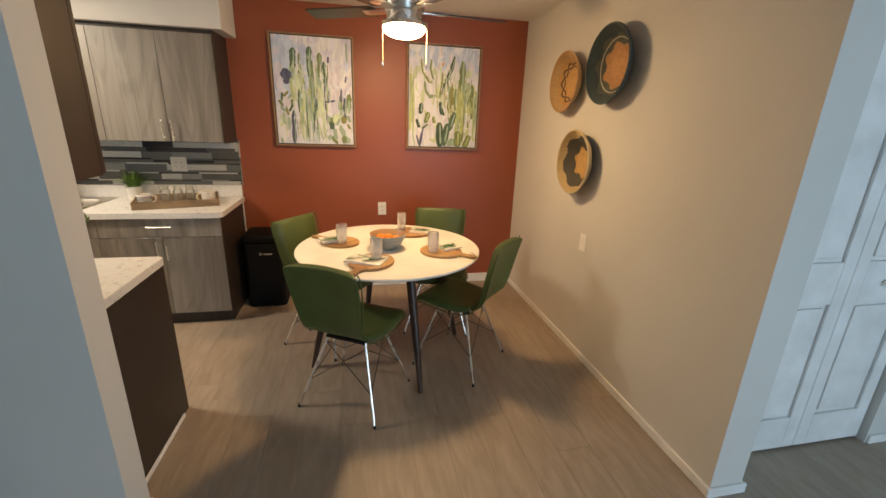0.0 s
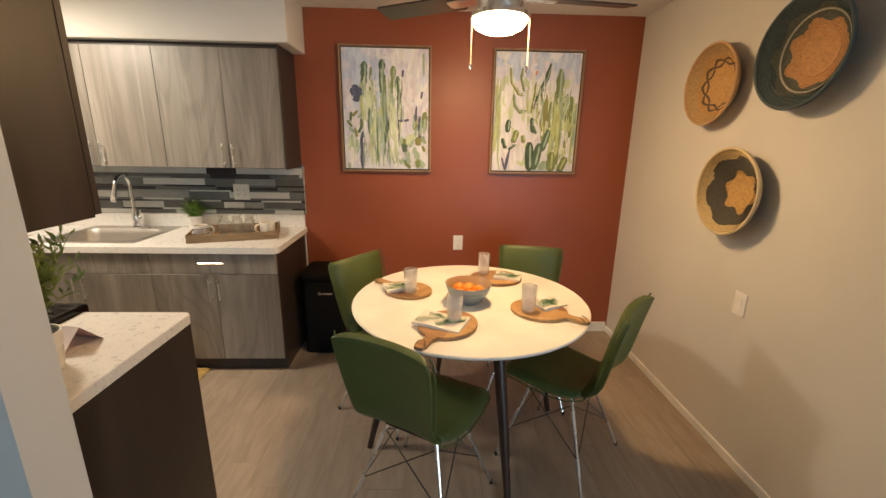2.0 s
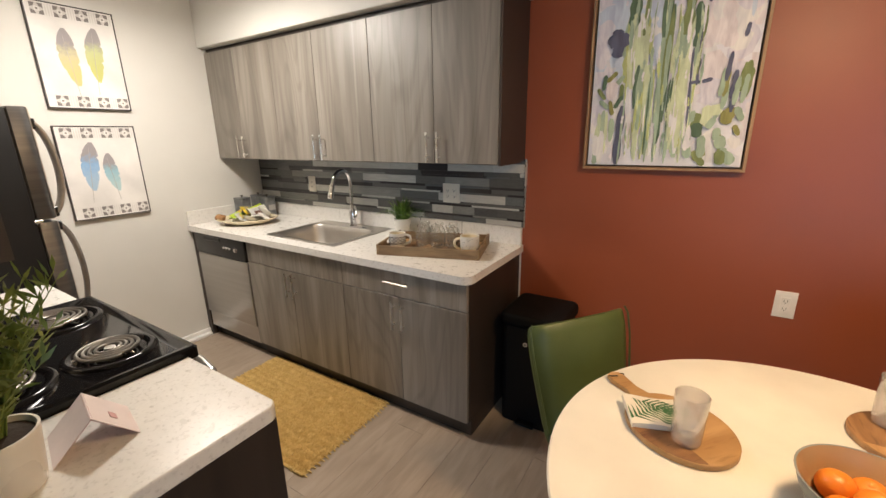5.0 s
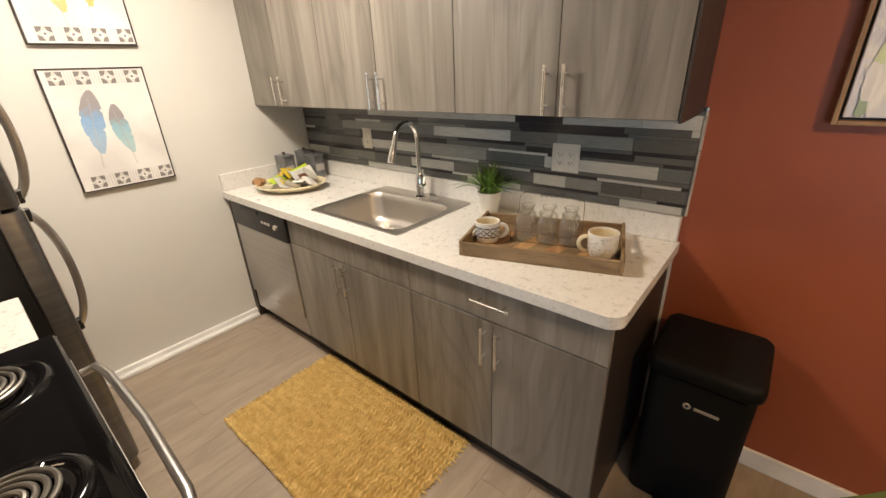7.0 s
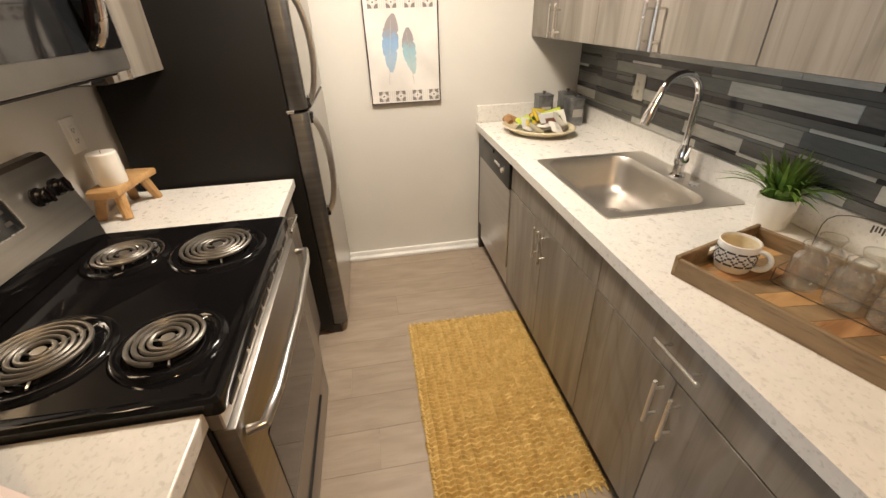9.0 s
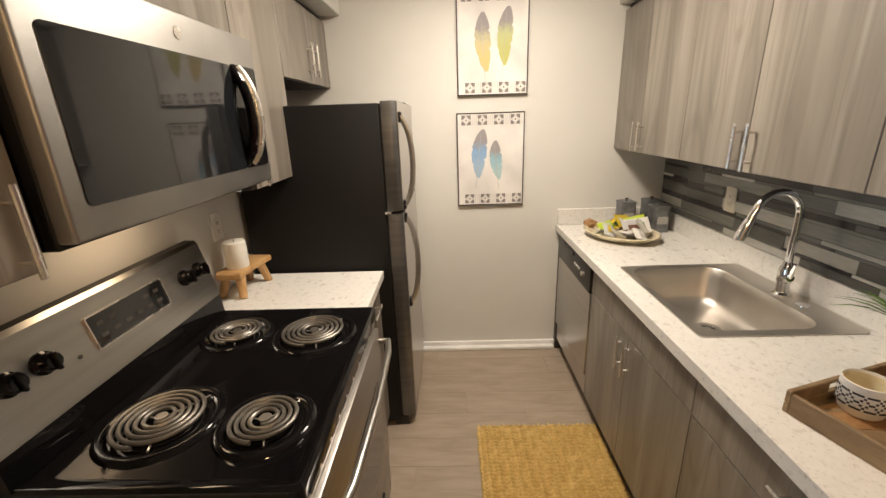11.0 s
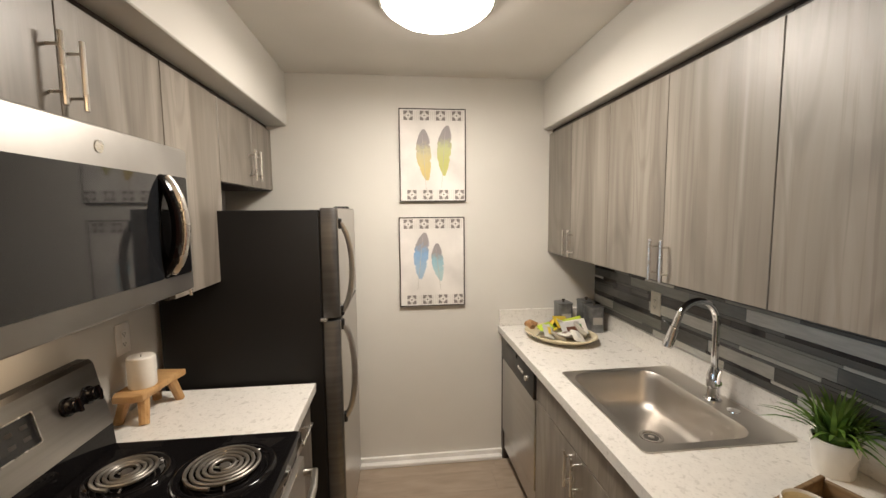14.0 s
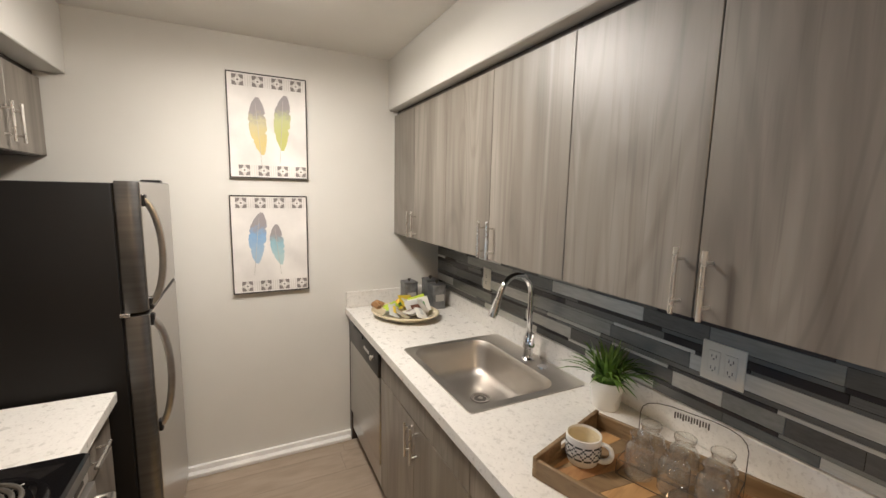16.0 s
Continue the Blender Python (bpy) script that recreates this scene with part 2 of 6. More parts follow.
def feather_tint(name, low, high, tip, z0, z1):
    """Watercolour wash that changes along the feather's length."""
    m, t, n, p = nodes_of(name)
    link = t.links.new
    co, sep, rng, ramp, ns, add = (n.new("ShaderNode" + k) for k in ("TexCoord", "SeparateXYZ", "MapRange", "ValToRGB", "TexNoise", "Math"))
    link(co.outputs["Object"], sep.inputs[0])
    link(sep.outputs["Z"], rng.inputs["Value"])
    rng.inputs["From Min"].default_value, rng.inputs["From Max"].default_value = z0, z1
    ns.inputs["Scale"].default_value, ns.inputs["Detail"].default_value, ns.inputs["Roughness"].default_value = 42, 5, 0.75
    link(co.outputs["Object"], ns.inputs["Vector"])
    add.operation = "MULTIPLY_ADD"
    add.inputs[1].default_value = 0.5
    link(ns.outputs["Fac"], add.inputs[0])
    link(rng.outputs[0], add.inputs[2])
    e = ramp.color_ramp.elements
    e[0].color, e[0].position = (*low, 1), 0.45
    e[1].color, e[1].position = (*tip, 1), 1.0
    k = e.new(0.8)
    k.color = (*high, 1)
    link(add.outputs[0], ramp.inputs[0])
    link(ramp.outputs[0], p.inputs["Base Color"])
    p.inputs["Roughness"].default_value = 0.8
    return m


WALL_WHITE = grained("wall_paint", (0.62, 0.605, 0.565), (0.66, 0.645, 0.605), 0.75, scale=(1.5, 1.5, 1.5), fine=(160, 160, 160), bump=0.012, distance=0.001)
WALL_RED = grained("terracotta_paint", (0.275, 0.071, 0.031), (0.315, 0.083, 0.037), 0.42, scale=(1.2, 1.2, 1.2), fine=(140, 140, 140), bump=0.015, distance=0.001, spec=0.45)
CEILING = grained("ceiling_paint", (0.70, 0.68, 0.64), (0.75, 0.73, 0.69), 0.9, scale=(2, 2, 2), fine=(120, 120, 120), bump=0.03, distance=0.002)
TRIM = plain("white_trim_paint", (0.80, 0.79, 0.77), 0.4, scale=(5, 5, 5), bump=0.01)
PLANK = grained("vinyl_plank", (0.285, 0.226, 0.172), (0.36, 0.29, 0.224), 0.48, scale=(4.0, 5.0, 1), fine=(30, 10, 1), c3=(0.245, 0.192, 0.146), speck=0.3, bump=0.012, distance=0.0008, vary=0.05, detail=6, distort=0.6)
JOINT = plain("plank_joint", (0.19, 0.15, 0.115), 0.8)
DOOR_WOOD = grained("grey_laminate", (0.150, 0.129, 0.106), (0.272, 0.242, 0.206), 0.42, scale=(8, 8, 0.55), fine=(95, 95, 2.2), c3=(0.115, 0.095, 0.077), speck=0.36, bump=0.01, distance=0.0006, vary=0.08, detail=5, distort=1.3, rings=0.28, spec=0.82)
DARK_WOOD = grained("espresso_laminate", (0.024, 0.017, 0.013), (0.042, 0.030, 0.024), 0.46, scale=(12, 12, 0.8), fine=(140, 140, 4), bump=0.008, distance=0.0005, vary=0.05, distort=0.8)
COUNTER = grained("speckled_quartz", (0.685, 0.665, 0.625), (0.735, 0.715, 0.675), 0.30, scale=(40, 40, 40), fine=(105, 105, 105), c3=(0.40, 0.375, 0.34), speck=0.36, bump=0.0, detail=6)
STEEL = grained("brushed_steel", (0.49, 0.475, 0.455), (0.53, 0.515, 0.495), 0.30, metal=1.0, scale=(1, 1, 60), fine=(3, 3, 380), bump=0.004, distance=0.0002, rough_var=0.05)
STEEL_DARK = grained("dark_brushed_steel", (0.50, 0.48, 0.45), (0.56, 0.54, 0.51), 0.30, metal=1.0, scale=(1, 1, 60), fine=(3, 3, 380), bump=0.004, distance=0.0002, rough_var=0.05)
STEEL_SINK = grained("satin_sink_steel", (0.52, 0.495, 0.455), (0.58, 0.55, 0.51), 0.43, metal=1.0, scale=(6, 6, 6), fine=(60, 60, 60), bump=0.0)
NICKEL = plain("brushed_nickel", (0.74, 0.715, 0.67), 0.27, 0.88, fine=(60, 60, 300), bump=0.008, distance=0.0003)
CHROME = plain("polished_chrome", (0.78, 0.78, 0.79), 0.07, 1.0, bump=0.0, rough_var=0.03)
BLACK_GLOSS = plain("black_enamel", (0.006, 0.0055, 0.006), 0.07, bump=0.002, rough_var=0.03, fine=(30, 30, 30), distance=0.0004, spec=0.27)
BLACK_MATT = plain("textured_black_steel", (0.008, 0.0075, 0.0075), 0.55, fine=(220, 220, 220), bump=0.03, distance=0.0008, spec=0.3)
BIN_BLACK = plain("matt_black_bin_plastic", (0.0045, 0.0045, 0.005), 0.62, fine=(220, 220, 220), bump=0.01, spec=0.2)
BLACK_PLASTIC = plain("black_plastic", (0.010, 0.010, 0.011), 0.35, bump=0.006)
DARK_GLASS = plain("dark_oven_glass", (0.012, 0.013, 0.015), 0.05, bump=0.0, rough_var=0.02, spec=0.6, coat=0.1)
DOOR_EDGE = grained("dark_door_edge_steel", (0.15, 0.148, 0.145), (0.19, 0.187, 0.183), 0.36, metal=0.85, scale=(1, 1, 60), fine=(3, 3, 380), bump=0.004, distance=0.0002, rough_var=0.05)
COIL = plain("burner_coil", (0.20, 0.185, 0.165), 0.42, 0.8, bump=0.02)
GREEN_HIDE = grained("green_leatherette", (0.060, 0.085, 0.022), (0.082, 0.112, 0.032), 0.46, scale=(5, 5, 5), fine=(230, 230, 230), bump=0.05, distance=0.001)
TABLE_WHITE = plain("white_lacquer", (0.78, 0.76, 0.70), 0.42, scale=(3, 3, 3), bump=0.0, rough_var=0.05)
WALNUT = grained("walnut_stain", (0.030, 0.014, 0.009), (0.060, 0.028, 0.018), 0.4, scale=(20, 20, 2), fine=(120, 120, 8), bump=0.01)
ACACIA = grained("acacia_wood", (0.22, 0.105, 0.04), (0.41, 0.23, 0.10), 0.45, scale=(22, 3, 10), fine=(130, 14, 60), c3=(0.10, 0.04, 0.016), speck=0.5, bump=0.01, distance=0.0006, vary=0.12, distort=1.0)
WALNUT_PALE = grained("brown_stave_wood", (0.16, 0.07, 0.027), (0.27, 0.14, 0.06), 0.45, scale=(16, 3, 10), fine=(120, 14, 60), c3=(0.08, 0.032, 0.013), speck=0.5, bump=0.01, distance=0.0006, distort=1.0)
MANGO = grained("pale_mango_wood", (0.38, 0.21, 0.08), (0.52, 0.32, 0.14), 0.5, scale=(16, 3, 10), fine=(120, 14, 60), c3=(0.25, 0.13, 0.05), speck=0.4, bump=0.01, distance=0.0006, vary=0.1, distort=1.0)
TRAY_WOOD = grained("reclaimed_tray_wood", (0.16, 0.10, 0.048), (0.28, 0.19, 0.10), 0.6, scale=(4, 20, 20), fine=(14, 130, 130), c3=(0.09, 0.05, 0.024), speck=0.5, bump=0.02, distance=0.001, vary=0.1, distort=0.8)
FRAME_WOOD = grained("oak_frame", (0.26, 0.15, 0.08), (0.38, 0.24, 0.13), 0.55, scale=(20, 20, 3), fine=(120, 120, 12), bump=0.01)
FRAME_DARK = plain("dark_frame", (0.035, 0.028, 0.025), 0.5, bump=0.01)
JUTE = grained("jute_yarn", (0.50, 0.345, 0.115), (0.66, 0.485, 0.19), 0.9, scale=(30, 45, 45), fine=(150, 150, 150), c3=(0.26, 0.15, 0.04), speck=0.4, bump=0.06, distance=0.002)
CERAMIC = plain("white_ceramic", (0.74, 0.72, 0.67), 0.28, bump=0.004, rough_var=0.06)
CREAM = plain("cream_glaze", (0.66, 0.58, 0.40), 0.28, bump=0.004)
STONEWARE = grained("blue_grey_stoneware", (0.17, 0.19, 0.19), (0.27, 0.29, 0.28), 0.4, scale=(4, 4, 60), fine=(100, 100, 100), bump=0.02)
TAN_GLAZE = plain("tan_glaze", (0.42, 0.27, 0.14), 0.35)
ORANGE = grained("orange_peel", (0.72, 0.20, 0.012), (0.82, 0.27, 0.02), 0.4, scale=(9, 9, 9), fine=(240, 240, 240), bump=0.05, distance=0.001)
LINEN = plain("white_linen", (0.72, 0.69, 0.62), 0.9, fine=(350, 350, 350), bump=0.05, distance=0.0008)
PALM_GREEN = plain("printed_green", (0.05, 0.14, 0.06), 0.9)
PRINT_DARK = plain("printed_charcoal", (0.05, 0.048, 0.045), 0.85)
PRINT_GREY = plain("printed_grey", (0.42, 0.40, 0.37), 0.85)
CANVAS_COOL = plain("primed_canvas", (0.78, 0.79, 0.86), 0.8, fine=(300, 300, 300), bump=0.02, distance=0.0006)
PAPER = plain("canvas_white", (0.70, 0.675, 0.645), 0.85, fine=(300, 300, 300), bump=0.02, distance=0.0006)
LEAF = grained("grass_leaf", (0.045, 0.105, 0.016), (0.17, 0.28, 0.045), 0.45, scale=(20, 20, 20), fine=(90, 90, 90), bump=0.0)
LEAF_DEEP = grained("herb_leaf", (0.105, 0.155, 0.028), (0.30, 0.36, 0.085), 0.5, scale=(16, 16, 16), fine=(90, 90, 90), bump=0.0)
SOIL = plain("potting_soil", (0.03, 0.02, 0.013), 0.95, bump=0.08, distance=0.004)
GLASS = plain("clear_glass", (0.96, 0.97, 0.96), 0.03, bump=0.0, rough_var=0.01, trans=1.0, ior=1.45)


def thin_glass(name, tint, rough, haze, body="BsdfTranslucent"):
    """Thin-walled glass: clear, with Fresnel gloss and a little grey haze."""
    m, t, n, p = nodes_of(name)
    clear, gloss, dull, fres, m1, m2 = (n.new("ShaderNode" + k) for k in ("BsdfTransparent", "BsdfGlossy", body, "LayerWeight", "MixShader", "MixShader"))
    clear.inputs[0].default_value = (*tint, 1)
    gloss.inputs["Roughness"].default_value = rough
    dull.inputs[0].default_value = (0.86, 0.84, 0.81, 1)
    fres.inputs["Blend"].default_value = 0.3
    m1.inputs[0].default_value = haze
    for a, b in ((clear.outputs[0], m1.inputs[1]), (dull.outputs[0], m1.inputs[2]), (fres.outputs["Facing"], m2.inputs[0]), (m1.outputs[0], m2.inputs[1]), (gloss.outputs[0], m2.inputs[2]), (m2.outputs[0], n["Material Output"].inputs[0])):
        t.links.new(a, b)
    n.remove(p)
    return m


BOTTLE_GLASS = thin_glass("bottle_glass", (0.95, 0.955, 0.94), 0.04, 0.06, "BsdfDiffuse")
STEEL_MID = grained("oven_front_steel", (0.33, 0.31, 0.285), (0.37, 0.35, 0.325), 0.42, metal=1.0, scale=(1, 1, 60), fine=(3, 3, 380), bump=0.004, distance=0.0002, rough_var=0.05)
BORDER_DARK = plain("faded_print_dark", (0.21, 0.19, 0.18), 0.85)
BORDER_GREY = plain("faded_print_grey", (0.58, 0.55, 0.52), 0.85)
GLASS_RIBBED = thin_glass("ribbed_glass", (0.96, 0.94, 0.92), 0.10, 0.21, "BsdfDiffuse")
ZINC = grained("galvanised_tin", (0.16, 0.165, 0.17), (0.26, 0.265, 0.27), 0.42, metal=0.7, scale=(22, 22, 22), fine=(60, 60, 60), bump=0.01)
WIRE = plain("dark_wire", (0.11, 0.095, 0.08), 0.45, 0.8)
PLATE_PLASTIC = plain("white_plate_plastic", (0.85, 0.83, 0.79), 0.45, bump=0.0)
PLATE_CREAM = plain("cream_plate_plastic", (0.70, 0.66, 0.57), 0.45, bump=0.0)
SLOT = plain("outlet_slot", (0.05, 0.045, 0.04), 0.6)
PINK = plain("pink_card", (0.78, 0.69, 0.68), 0.7)
PINK_DARK = plain("rose_card", (0.56, 0.33, 0.32), 0.7)
WAX = plain("white_wax", (0.80, 0.77, 0.70), 0.55, bump=0.0)
FAN_BLADE = grained("dark_fan_blade", (0.022, 0.014, 0.010), (0.04, 0.026, 0.018), 0.4, scale=(3, 25, 25), fine=(10, 140, 140), bump=0.008, coat=0.3)
MW_BAND = plain("satin_steel_band", (0.37, 0.358, 0.338), 0.47, 1.0, fine=(6, 6, 300), bump=0.008, distance=0.0003)
GLOW_FAN = glowing("fan_bowl_glow", (1.0, 0.65, 0.33), FAN_GLOW)
GLOW_DOME = glowing("dome_glow", (1.0, 0.88, 0.74), DOME_GLOW)

# ---- the setting ----
H = 2.424


def wall(name, m, label, *dims):
    return setting(part(name, bx(*dims), m), label, "wall")


wall("wall_north_kitchen", WALL_WHITE, "white painted wall behind the kitchen counter", -3.35, -0.815, 4.05, 4.20, 0, H)
wall("wall_north_dining", WALL_RED, "terracotta red painted wall behind the dining table", -0.815, 1.82, 4.05, 4.20, 0, H)
wall("wall_west", WALL_WHITE, "white painted wall at the kitchen's end", -3.35, -3.17, -3.0, 4.05, 0, H)
wall("wall_east", WALL_WHITE, "warm white painted wall hung with baskets", 1.67, 1.84, 1.41, 4.05, 0, H)
wall("wall_partition", WALL_WHITE, "white partition wall behind the cooking range", -3.17, -0.705, 1.635, 1.765, 0, H)
wall("wall_living_east", WALL_WHITE, "plain white living room wall", 4.0, 4.15, -3.0, 1.75, 0, H)
wall("wall_closet_head", WALL_WHITE, "white wall over the closet doors", 1.84, 2.79, 1.62, 1.75, 2.06, H)
wall("wall_closet_side", WALL_WHITE, "white wall beside the closet doors", 2.79, 4.0, 1.55, 1.75, 0, H)
wall("wall_closet_back", WALL_WHITE, "plain wall closing the closet", 1.82, 2.79, 2.3, 2.4, 0, H)
south = join(bx(-3.35, 1.2, -3.15, -3.0, 0, H), bx(3.5, 4.15, -3.15, -3.0, 0, H), bx(1.2, 3.5, -3.15, -3.0, 2.2, H))
setting(part("wall_south", south, WALL_WHITE), "white living room wall with a wide glass door", "wall")
win = setting(part("window_1", join(bx(1.2, 1.26, -3.12, -3.04, 0, 2.2), bx(3.44, 3.5, -3.12, -3.04, 0, 2.2), bx(1.26, 3.44, -3.12, -3.04, 2.14, 2.2), bx(1.26, 3.44, -3.12, -3.04, 0, 0.06), bx(2.32, 2.38, -3.12, -3.04, 0.06, 2.14)), TRIM), "white framed sliding glass door", "window")
for x0, x1 in ((1.26, 2.32), (2.38, 3.44)):
    pane = part("pane", bx(x0, x1, -3.085, -3.075, 0.06, 2.14), GLASS, win)
    pane.visible_shadow = False
setting(part("ceiling", bx(-3.35, 4.15, -3.15, 4.20, H, H + 0.12), CEILING), "white painted flat ceiling", "ceiling")
floor = setting(part("floor", bx(-3.35, 4.15, -3.15, 4.20, -0.12, -0.003), JOINT), "grey brown vinyl plank floor", "floor")

# soffits over both runs of cabinets
setting(part("soffit_north", bx(-3.17, -0.735, 3.680, 4.05, 2.122, H, 0.004), WALL_WHITE), "white painted soffit over the upper cabinets", "soffit")
setting(part("soffit_south", bx(-3.17, -0.71, 1.765, 2.130, 2.122, H, 0.004), WALL_WHITE), "white painted soffit over the microwave", "soffit")


def skirting(name, x0, x1, y0, y1, top=0.05):
    """White painted board along the foot of a wall."""
    bm = bx(x0, x1, y0, y1, 0, top, 0.003)
    return setting(part(name, bm, TRIM), "white painted baseboard", "baseboard")


skirting("baseboard_east", 1.656, 1.67, 1.41, 4.05)
skirting("baseboard_north", -0.79, 1.655, 4.036, 4.05, 0.085)
skirting("baseboard_west", -3.17, -3.15, 2.3, 3.44)
setting(part("trim_shoe_west", bx(-3.15, -3.113, 2.3, 3.412, 0, 0.024, 0.005, 2), TRIM), "white shoe moulding at the foot of the baseboard", "trim")
skirting("baseboard_east_end", 1.652, 1.858, 1.396, 1.41)
skirting("baseboard_east_back", 1.84, 1.854, 1.41, 1.60)
skirting("baseboard_closet", 2.80, 4.0, 1.536, 1.55)
skirting("baseboard_partition", -3.16, -0.691, 1.621, 1.635)
skirting("baseboard_partition_end", -0.705, -0.691, 1.635, 1.765)
setting(part("trim_backsplash_edge", bx(-0.806, -0.797, 4.036, 4.05, 0.985, 1.36, 0.001), NICKEL), "thin metal strip that ends the tiles", "trim")

# closet doors: two hinged leaves with two raised panels each
for i, (x0, x1) in enumerate(((1.925, 2.348), (2.352, 2.783))):
    leaf = setting(part("door_%d" % (i + 1), bx(x0, x1, 1.60, 1.618, 0.015, 2.055, 0.002), TRIM), "white panelled folding closet door", "door")
    stile = 0.072
    part("frame", join(bx(x0, x0 + stile, 1.584, 1.6, 0.015, 2.055, 0.003), bx(x1 - stile, x1, 1.584, 1.6, 0.015, 2.055, 0.003), bx(x0 + stile, x1 - stile, 1.584, 1.6, 0.015, 0.20, 0.003), bx(x0 + stile, x1 - stile, 1.584, 1.6, 0.825, 1.03, 0.003), bx(x0 + stile, x1 - stile, 1.584, 1.6, 1.94, 2.055, 0.003)), TRIM, leaf)
    for z0, z1 in ((0.20, 0.825), (1.03, 1.94)):
        part("panel", bx(x0 + stile + 0.02, x1 - stile - 0.02, 1.588, 1.6, z0 + 0.02, z1 - 0.02, 0.008, 2), TRIM, leaf)
    if i:
        part("knob", moved(lathe([(0, 0), (0.008, 0), (0.007, 0.015), (0.016, 0.022), (0.017, 0.03), (0, 0.036)], 16), pose(2.55, 1.584, 0.925, 90)), NICKEL, leaf, "small round brushed metal knob", True)
setting(part("trim_closet", join(bx(1.855, 1.92, 1.59, 1.62, 0, 2.06, 0.003), bx(1.855, 2.79, 1.59, 1.62, 2.06, 2.12, 0.003)), TRIM), "white painted closet door casing", "trim")

# ---- cabinets ----
def pull(parent, p, length, axis, out):
    """Straight bar on two posts; p: its middle on the door's face; out: the way it stands off."""
    p, d, o = Vector(p), Vector(axis), Vector(out)
    bm = join(tube([p + o * 0.03 - d * length / 2, p + o * 0.03 + d * length / 2], 0.0056, 10),
              tube([p + d * length * 0.32, p + d * length * 0.32 + o * 0.03], 0.0038, 8),
              tube([p - d * length * 0.32, p - d * length * 0.32 + o * 0.03], 0.0038, 8))
    return part("handle", bm, NICKEL, parent, "brushed nickel bar handle", True)


def cabinet(name, label, x0, x1, back, front, z0, z1, leaves, group, toe=False, body_top=0):
    """A unit between back and front in y; leaves: (kind, x0, x1, z0, z1, handle place or None, handle axis)."""
    sgn = 1 if front > back else -1
    c = thing(name, ((x0 + x1) / 2, back, z0 if not toe else 0), label, "cabinet", group)
    o = Vector(c.location)
    t = 0.019

    def rel(bm):
        return moved(bm, Matrix.Translation(-o))

    ya, yb = sorted((back, front - sgn * (t + 0.002)))
    part("body", rel(bx(x0 + 0.0008, x1 - 0.0008, ya, yb, z0, body_top or z1, 0.001)), DARK_WOOD, c)
    if toe:
        yc, yd = sorted((back, front - sgn * 0.045))
        part("plinth", rel(bx(x0 + 0.0008, x1 - 0.0008, yc, yd, 0, z0)), DARK_WOOD, c)
    for kind, a, b, c0, c1, hp, ax in leaves:
        yc, yd = sorted((front - sgn * t, front))
        d = part(kind, rel(bx(a + 0.0016, b - 0.0016, yc, yd, c0 + 0.0015, c1 - 0.0015, 0.0012)), DOOR_WOOD, c)
        if hp:
            pull(d, Vector((hp[0], front, hp[1])) - o, 0.152, ax, (0, sgn, 0))
    return c


GN, GS, GB = "upper cabinets over the sink", "upper cabinets over the range", "base cabinets"
for x0, x1, s in ((-3.168, -2.43, -2.83), (-2.43, -1.597, -2.03), (-1.597, -0.822, -1.183)):
    cabinet("wall_cabinet", "grey wood-grain upper cabinet with two flat doors", x0, x1, 4.05, 3.72, 1.348, 2.120,
            [("door", x0, s, 1.35, 2.094, (s - 0.032, 1.432), Z), ("door", s, x1, 1.35, 2.094, (s + 0.032, 1.432), Z)], GN)
last = bpy.data.objects["wall_cabinet.002"]
part("end_panel", moved(bx(-0.8215, -0.812, 3.723, 4.045, 1.344, 2.120, 0.001), Matrix.Translation(-last.location)), DARK_WOOD, last, "dark brown end panel")
cabinet("wall_cabinet", "grey wood-grain upper cabinet with a dark end panel", -1.245, -0.762, 1.765, 2.042, 1.330, 2.120,
        [("door", -1.245, -0.764, 1.336, 2.094, (-1.205, 1.41), Z)], GS)
first_s = bpy.data.objects["wall_cabinet.003"]
part("edge_band", moved(bx(-0.7655, -0.7618, 2.0225, 2.0425, 1.3372, 2.0928), Matrix.Translation(-first_s.location)), DARK_WOOD, first_s, "dark brown door edge")
cabinet("wall_cabinet", "short grey wood-grain cabinet above the microwave", -2.045, -1.247, 1.765, 2.035, 1.82, 2.120,
        [("door", -1.65, -1.247, 1.822, 2.094, (-1.62, 1.925), Z), ("door", -2.045, -1.65, 1.822, 2.094, (-1.68, 1.925), Z)], GS)
cabinet("wall_cabinet", "narrow grey wood-grain upper cabinet beside the microwave", -2.45, -2.047, 1.765, 2.035, 1.335, 2.120,
        [("door", -2.45, -2.047, 1.337, 2.094, (-2.085, 1.42), Z)], GS)
cabinet("wall_cabinet", "short grey wood-grain cabinet above the refrigerator", -3.168, -2.452, 1.765, 2.035, 1.745, 2.120,
        [("door", -2.84, -2.452, 1.747, 2.094, (-2.80, 1.855), Z), ("door", -3.168, -2.84, 1.747, 2.094, (-2.88, 1.855), Z)], GS)
cabinet("base_cabinet", "grey wood-grain sink cabinet with two doors", -2.50, -1.617, 4.05, 3.418, 0.095, 0.842,
        [("false_drawer_front", -2.50, -1.617, 0.70, 0.838, None, X), ("door", -2.50, -2.06, 0.098, 0.698, (-2.09, 0.615), Z), ("door", -2.06, -1.617, 0.098, 0.698, (-2.03, 0.615), Z)], GB, True, 0.69)
cabinet("base_cabinet", "grey wood-grain base cabinet with drawer and two doors", -1.617, -0.825, 4.05, 3.418, 0.095, 0.842,
        [("drawer_front", -1.617, -0.825, 0.70, 0.838, (-1.22, 0.78), X), ("door", -1.617, -1.222, 0.098, 0.698, (-1.252, 0.60), Z), ("door", -1.222, -0.825, 0.098, 0.698, (-1.192, 0.60), Z)], GB, True)
